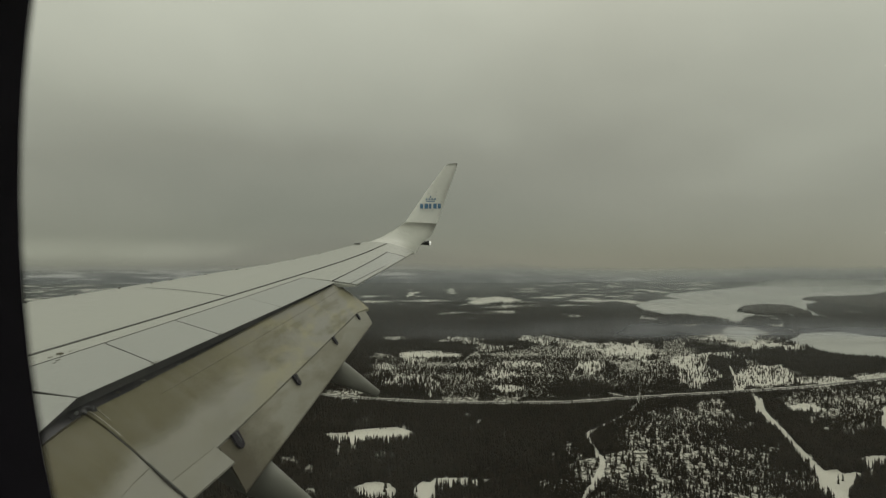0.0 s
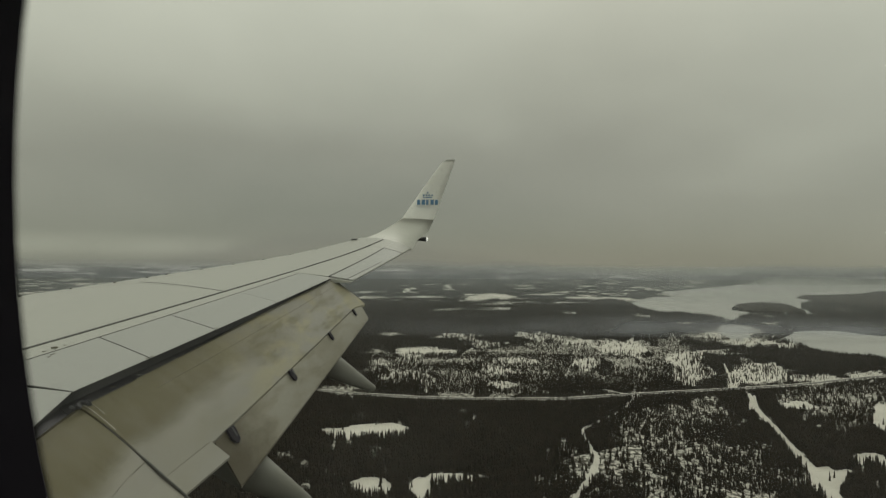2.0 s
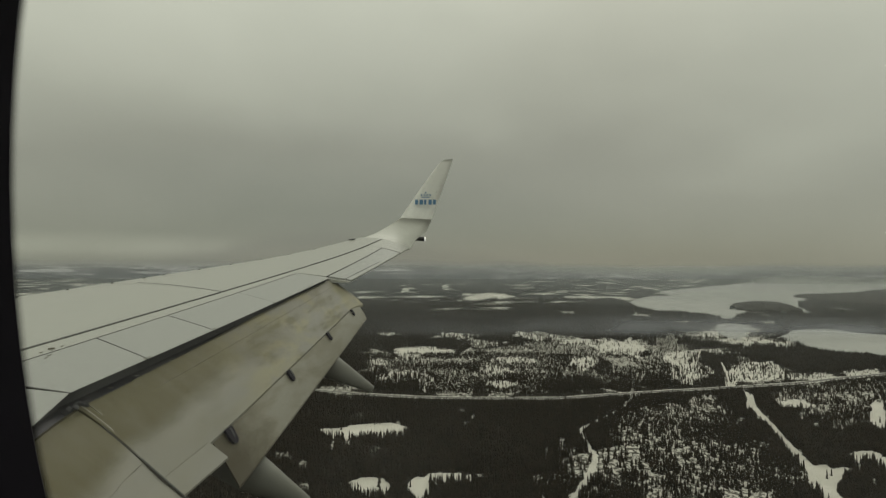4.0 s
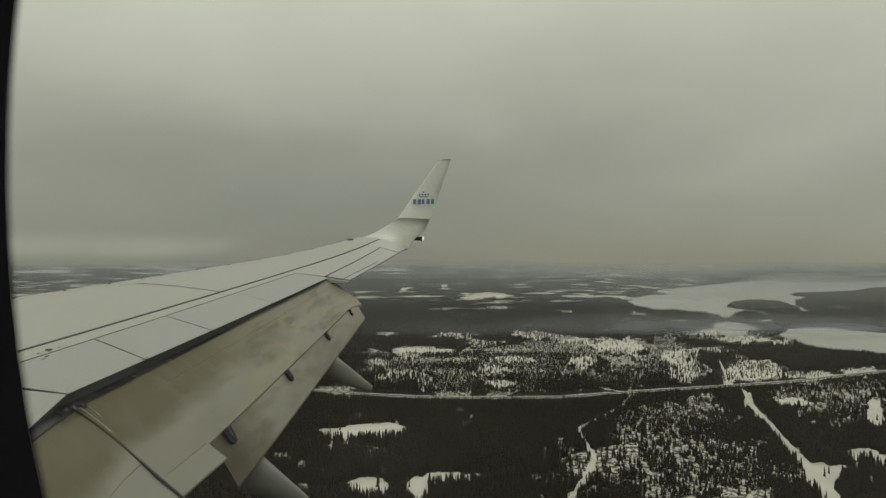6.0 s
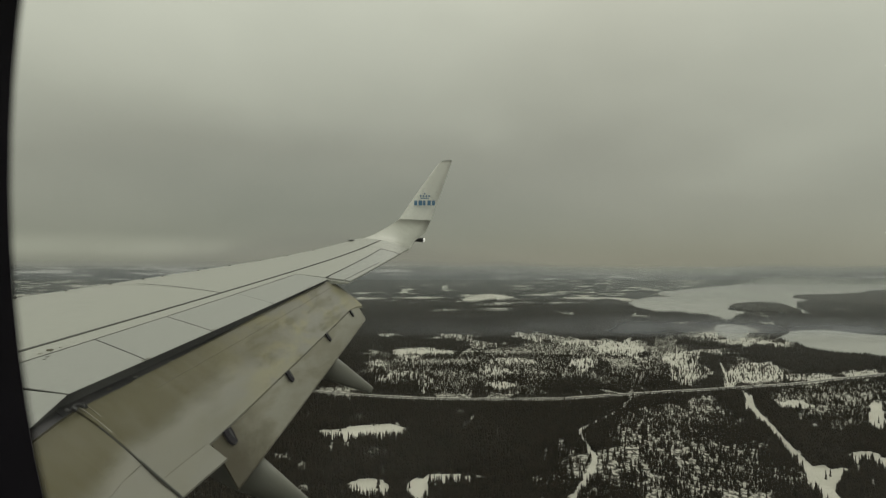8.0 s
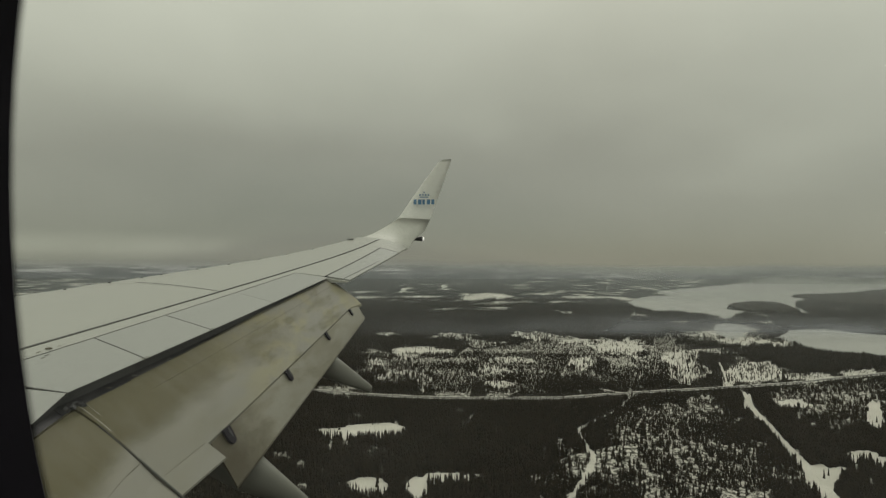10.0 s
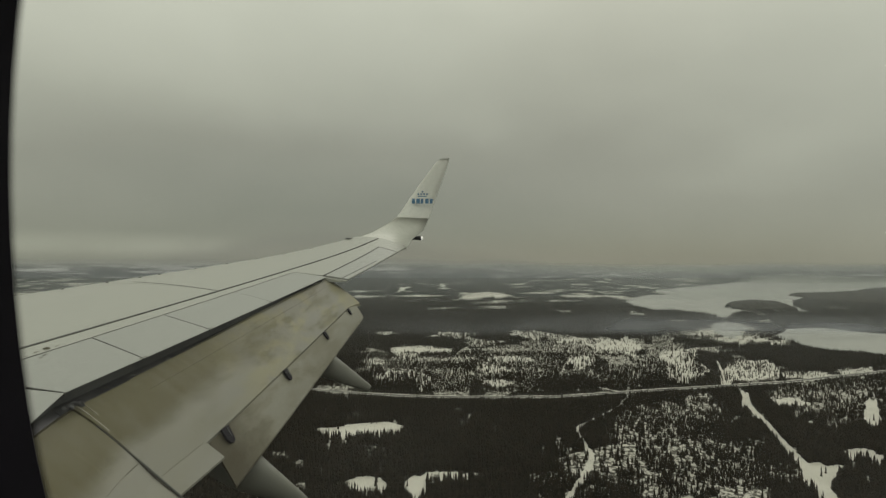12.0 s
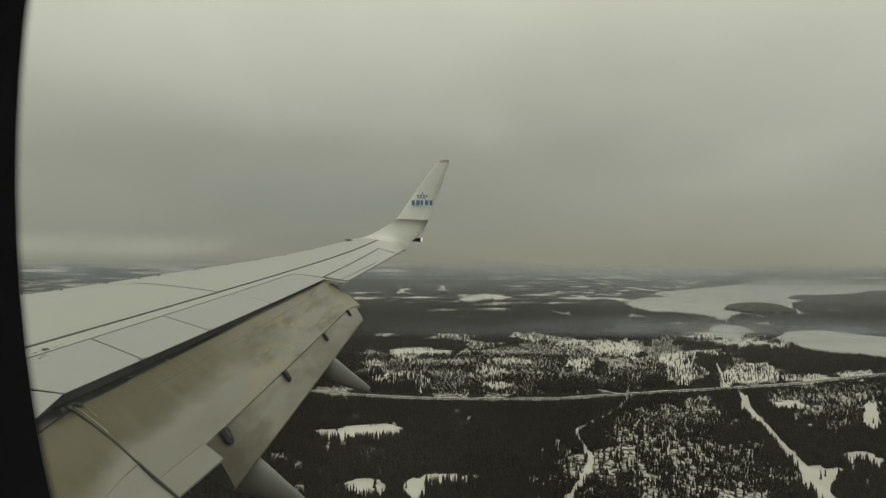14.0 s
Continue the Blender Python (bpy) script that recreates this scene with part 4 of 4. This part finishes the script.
LAKE = shore([(1190, 3066), (1473, 3451), (1687, 3534), (1736, 3820), (2109, 4079), (2671, 4400), (3006, 4588), (3544, 4643), (4316, 4588), (5318, 4588), (4999, 4313),
              (3836, 4079), (3170, 3693), (2370, 3149), (2010, 2640), (1930, 2470), (1630, 2480), (1335, 2304), (1330, 2434), (1228, 2525), (1145, 2610), (1137, 2823)])
POND = shore([(1159, 1649), (1347, 1828), (1505, 1861), (1560, 1760), (1620, 1626), (1400, 1350), (1296, 1253), (1216, 1299), (1200, 1346), (1162, 1398), (1136, 1472), (1150, 1556)])
sheet("lake", LAKE, 1.4, ICE, "large frozen lake under grey snow", "lake")
INLET = shore([(1454, 2529), (1540, 2560), (1560, 2500), (1440, 2330), (1345, 2210), (1300, 2220)])
POOL = shore([(1165, 2010), (1250, 2030), (1262, 1960), (1190, 1830), (1067, 1690), (985, 1600), (1025, 1780)])
sheet("lake", POND, 1.4, ICE, "small frozen lake under grey snow", "lake")
sheet("lake", INLET, 1.42, ICE, "narrow frozen inlet of the large lake", "lake")
sheet("lake", POOL, 1.44, ICE, "narrow frozen pool among dark spruce", "lake")


def inside(px, py, poly):
    x0, y0 = poly[:, 0], poly[:, 1]
    x1, y1 = np.roll(x0, -1), np.roll(y0, -1)
    hit = np.zeros(len(px), bool)
    near = (px > x0.min()) & (px < x0.max()) & (py > y0.min()) & (py < y0.max())
    idx = np.where(near)[0]
    qx, qy = px[idx], py[idx]
    res = np.zeros(len(idx), bool)
    for a, b, c, d in zip(x0, y0, x1, y1):
        if b != d:
            res ^= ((b > qy) != (d > qy)) & (qx < (c - a) * (qy - b) / (d - b) + a)
    hit[idx] = res
    return hit


def lattice(px, py, scale, seed):
    """Smooth value noise on a lattice, 0 to 1."""
    g = np.random.default_rng(seed).random((256, 256))
    u, v = px / scale + 1000, py / scale + 1000
    i, j = np.floor(u).astype(int), np.floor(v).astype(int)
    s, r = u - i, v - j
    s, r = s * s * (3 - 2 * s), r * r * (3 - 2 * r)
    at = lambda a, b: g[a % 256, b % 256]
    return (at(i, j) * (1 - s) + at(i + 1, j) * s) * (1 - r) + (at(i, j + 1) * (1 - s) + at(i + 1, j + 1) * s) * r


def trees(name, near, far, count, sides, tiers, label, thin, low, high, young=(0.45, 0.85)):
    """Spruces between two distances: a tapered spire of ragged tiers each, all in one mesh."""
    y = np.sqrt(rng.uniform(near ** 2, far ** 2, count))
    x = y * rng.uniform(-0.62, 1.02, count)
    keep = np.ones(count, bool)
    for poly in FIELDS:
        if poly[:, 1].min() > far or poly[:, 1].max() < near:
            continue
        keep &= ~(inside(x, y, poly) & (rng.random(count) > (0.02 if poly[:, 1].mean() < 1000 else (0.31 if poly[:, 1].mean() < 1900 else 0.04))))
    for poly in (np.array(LAKE), np.array(POND), np.array(INLET), np.array(POOL)):
        keep &= ~inside(x, y, poly)
    stand = np.zeros(count, bool)
    for poly in STANDS:
        stand |= inside(x, y, poly)
    belt = np.clip((y - 750) / 400, 0, 1)
    clump = lattice(x, y, 8, 3) * (0.50 - 0.16 * belt) + lattice(x * 0.55, y, 26, 4) * (0.22 - 0.04 * belt) + lattice(x * 0.30, y, 70, 5) * (0.28 + 0.20 * belt)
    keep &= ~stand | (rng.random(count) < np.clip((clump - thin) * 6.0, 0.04, 0.95))
    for line, half in LANES:
        for a, b in zip(line[:-1], line[1:]):
            d = b - a
            s = np.clip(((x - a[0]) * d[0] + (y - a[1]) * d[1]) / (d @ d), 0, 1)
            keep &= np.hypot(x - a[0] - s * d[0], y - a[1] - s * d[1]) > half * 0.85
    x, y = x[keep], y[keep]
    n = len(x)
    h = rng.uniform(low, high, n) * (0.75 + 0.4 * lattice(x, y, 45, 8))
    for a, b in zip(LANES[0][0][:-1], LANES[0][0][1:]):
        d = b - a
        s = np.clip(((x - a[0]) * d[0] + (y - a[1]) * d[1]) / (d @ d), 0, 1)
        h = np.where(np.hypot(x - a[0] - s * d[0], y - a[1] - s * d[1]) < 34, np.minimum(h, rng.uniform(4.0, 10.5, n)), h)
    h = np.where(stand[keep], h * rng.uniform(*young, n), h)
    w = h * rng.uniform(0.10, 0.16, n) * np.where(stand[keep], 1.45, 1.0)
    turn = rng.uniform(0, 6.28, n)
    lean = rng.normal(0, 0.02, (n, 2)) * h[:, None]
    verts, faces = [], []
    per = tiers * (sides + 1)
    for t in range(tiers):
        z0, z1 = (0.06 + 0.86 * t / tiers), min(1.0, 0.06 + 0.86 * (t + 1) / tiers + 0.18)
        r = w * (1.0 - 0.80 * t / tiers)
        for k in range(sides):
            a = turn + 6.2832 * k / sides + t * 0.5
            rr = r * rng.uniform(0.7, 1.25, n)
            verts.append(np.stack([x + rr * np.cos(a), y + rr * np.sin(a), h * z0 * rng.uniform(0.8, 1.2, n)], 1))
        verts.append(np.stack([x + lean[:, 0] * z1, y + lean[:, 1] * z1, h * z1], 1))
        base = t * (sides + 1)
        for k in range(sides):
            faces.append((base + k, base + (k + 1) % sides, base + sides))
    rise = 1.8e-5 * np.maximum(0.0, y - 2500.0) ** 2
    v = np.stack(verts, 1)
    v[:, :, 2] += rise[:, None]
    v = v.reshape(-1, 3)
    q = (np.array(faces)[None] + (np.arange(n) * per)[:, None, None]).reshape(-1, 3)
    me = bpy.data.meshes.new(name)
    me.vertices.add(len(v))
    me.vertices.foreach_set("co", v.astype(np.float32).ravel())
    me.loops.add(q.size)
    me.loops.foreach_set("vertex_index", q.astype(np.int32).ravel())
    me.polygons.add(len(q))
    me.polygons.foreach_set("loop_start", np.arange(0, q.size, 3, dtype=np.int32))
    me.update(calc_edges=True)
    me.materials.append(NEEDLE)
    return tagged(new(name, me), label, "forest", kind="stuff")


trees("near_forest", 430, 760, 30000, 6, 3, "dense dark spruce forest over snow", 0.475, 11, 16)
trees("middle_forest", 760, 1350, 60000, 5, 3, "dense dark spruce forest over snow", 0.345, 10, 15, (0.38, 0.78))
trees("far_forest", 1350, 2250, 60000, 4, 2, "distant dark spruce forest", 0.34, 10, 15, (0.40, 0.75))
trees("hazy_forest", 2250, 3300, 60000, 3, 1, "hazy dark spruce forest far off", 0.30, 11, 17)


def spruce(seed):
    """One spruce: a bare tapered trunk and a ragged, drooping crown in tiers."""
    r = random.Random(seed)
    h = r.uniform(11, 15)
    tree = new("spruce")
    bm = bmesh.new()
    bmesh.ops.create_cone(bm, cap_ends=True, segments=6, radius1=0.20, radius2=0.05, depth=h * 0.9, matrix=Matrix.Translation((0, 0, h * 0.45)))
    part("trunk", bm, BARK, tree, "thin grey-brown trunk")
    verts, faces = [], []
    for k in range(9):
        z = h * (0.10 + 0.80 * k / 9)
        rad = h * 0.15 * (1 - 0.92 * k / 9)
        base = len(verts)
        for i in range(10):
            a = 6.2832 * i / 10 + k
            q = rad * (1.2 if i % 2 else 0.55) * r.uniform(0.75, 1.2)
            verts.append((q * math.cos(a), q * math.sin(a), z - (0.35 if i % 2 else -0.15) * rad * 0.8))
        verts.append((0, 0, z + h * 0.17))
        faces += [(base + i, base + (i + 1) % 10, base + 10) for i in range(10)]
    mesh_ob("crown", verts, faces, NEEDLE, tree, "ragged dark green crown")
    return tagged(tree, "dark narrow spruce tree standing in snow", "tree", "spruces below the wing")


def single_spruces():
    kinds = [spruce(k) for k in range(5)]
    y = np.array([random.uniform(500, 660) for _ in range(900)])
    x = y * np.array([random.uniform(-0.30, 0.90) for _ in range(900)])
    free = np.ones(900, bool)
    for poly in FIELDS:
        if poly[:, 1].min() < 660:
            free &= ~inside(x, y, poly)
    for line, half in LANES:
        for q in line:
            free &= np.hypot(x - q[0], y - q[1]) > half + 5
    for made, (px, py) in enumerate(list(zip(x[free], y[free]))[:240]):
        m = pose(float(px), float(py), 0.0, 0, 0, random.uniform(0, 360))
        if made < 5:
            kinds[made].matrix_basis = m
        else:
            copy_thing(kinds[made % 5], m)


single_spruces()


def hill(name, x, y, rx, ry, height, seed, label):
    """A low wooded rise with an uneven canopy."""
    nx, ny = 90, 60
    verts, faces = [], []
    for j in range(ny + 1):
        for i in range(nx + 1):
            u, v = 2 * i / nx - 1, 2 * j / ny - 1
            r = math.hypot(u, v) * (1 + 0.22 * noise.noise((u * 2 + seed, v * 2, seed)))
            px, py = x + u * rx, y + v * ry
            dome = max(0.0, 1 - r ** 3)
            z = height * dome + (14 if dome > 0 else -6) * min(1, dome * 12) + 5 * noise.noise((px * 0.05, py * 0.05, seed)) * min(1, dome * 6)
            verts.append((px, py, z - 3 + land_z(py)))
    for j in range(ny):
        for i in range(nx):
            a = j * (nx + 1) + i
            faces.append((a, a + 1, a + nx + 2, a + nx + 1))
    ob = mesh_ob(name, verts, faces, NEEDLE)
    return tagged(ob, label, "hill", kind="structure")


hill("wooded_headland", 1788, 2640, 160, 175, 36, 2, "low dark wooded headland in the frozen lake")
hill("wooded_headland", 3290, 3140, 840, 470, 44, 5, "dark wooded headland in the frozen lake")

# ------------------------------------------------------------ mist and distance
def arc(name, radius, z0, z1, mat, label, a0=-64, a1=64, n=96, m=10, straight=False):
    """A standing sheet for mist and imitated haze, round the place or straight across it."""
    verts, faces = [], []
    for j in range(m + 1):
        for i in range(n + 1):
            a = radians(a0 + (a1 - a0) * i / n)
            away = radius / math.cos(a) if straight else radius
            verts.append((away * math.sin(a), away * math.cos(a), z0 + (z1 - z0) * j / m))
    for j in range(m):
        for i in range(n):
            a = j * (n + 1) + i
            faces.append((a, a + 1, a + n + 2, a + n + 1))
    ob = mesh_ob(name, verts, faces, mat)
    return tagged(ob, label, "mist", kind="structure")


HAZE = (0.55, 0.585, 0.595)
# sheets added at set distances to imitate the haze of the air
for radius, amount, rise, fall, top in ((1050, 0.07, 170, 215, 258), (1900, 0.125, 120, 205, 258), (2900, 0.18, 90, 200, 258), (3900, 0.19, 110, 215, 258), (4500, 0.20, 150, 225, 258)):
    arc("haze_layer", radius, 0.5, top, haze_sheet("distance_haze", amount, rise, fall, top, HAZE), "translucent sheet imitating distance haze over the forest", m=4)
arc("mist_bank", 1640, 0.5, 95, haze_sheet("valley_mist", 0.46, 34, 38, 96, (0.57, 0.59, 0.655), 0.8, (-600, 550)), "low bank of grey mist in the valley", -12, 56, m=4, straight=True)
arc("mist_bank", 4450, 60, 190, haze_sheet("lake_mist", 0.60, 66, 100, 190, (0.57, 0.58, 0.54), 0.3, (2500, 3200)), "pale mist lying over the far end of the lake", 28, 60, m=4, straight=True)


def distance_ring():
    """Glowing backdrop far behind all else: last woods, snowfields, cloud foot, haze painted in."""
    m, t, p, link = material("hazy_distance")
    t.nodes.remove(p)
    out = t.nodes["Material Output"]
    tc = t.nodes.new("ShaderNodeTexCoord")
    sep = t.nodes.new("ShaderNodeSeparateXYZ")
    link(tc.outputs["Object"], sep.inputs[0])
    z = sep.outputs["Z"]
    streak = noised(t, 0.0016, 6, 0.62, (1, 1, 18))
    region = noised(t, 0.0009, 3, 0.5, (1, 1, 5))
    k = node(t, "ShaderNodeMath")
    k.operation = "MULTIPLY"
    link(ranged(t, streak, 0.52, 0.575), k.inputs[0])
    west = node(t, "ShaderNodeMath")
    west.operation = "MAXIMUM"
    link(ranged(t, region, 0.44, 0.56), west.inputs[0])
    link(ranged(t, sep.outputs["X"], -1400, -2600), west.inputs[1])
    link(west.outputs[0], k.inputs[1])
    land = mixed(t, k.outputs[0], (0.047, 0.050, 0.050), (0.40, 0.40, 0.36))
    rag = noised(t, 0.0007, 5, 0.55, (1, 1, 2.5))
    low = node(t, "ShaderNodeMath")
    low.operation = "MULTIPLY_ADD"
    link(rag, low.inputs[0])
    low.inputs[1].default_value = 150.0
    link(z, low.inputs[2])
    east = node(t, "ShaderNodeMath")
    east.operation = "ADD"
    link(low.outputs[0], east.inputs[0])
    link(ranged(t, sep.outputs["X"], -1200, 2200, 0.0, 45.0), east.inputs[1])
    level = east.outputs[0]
    # painted haze: the land colour fades upwards into the cloud tone
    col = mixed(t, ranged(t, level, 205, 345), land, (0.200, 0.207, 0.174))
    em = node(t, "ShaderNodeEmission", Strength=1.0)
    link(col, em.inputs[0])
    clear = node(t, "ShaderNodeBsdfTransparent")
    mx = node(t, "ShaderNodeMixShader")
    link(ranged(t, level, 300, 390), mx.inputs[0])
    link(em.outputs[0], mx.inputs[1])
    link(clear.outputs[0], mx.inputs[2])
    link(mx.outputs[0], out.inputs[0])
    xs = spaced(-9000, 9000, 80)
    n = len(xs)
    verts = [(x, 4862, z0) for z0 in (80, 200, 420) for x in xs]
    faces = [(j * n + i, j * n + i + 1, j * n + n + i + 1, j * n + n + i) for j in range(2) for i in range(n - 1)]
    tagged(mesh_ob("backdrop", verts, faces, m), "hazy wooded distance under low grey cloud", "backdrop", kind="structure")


distance_ring()
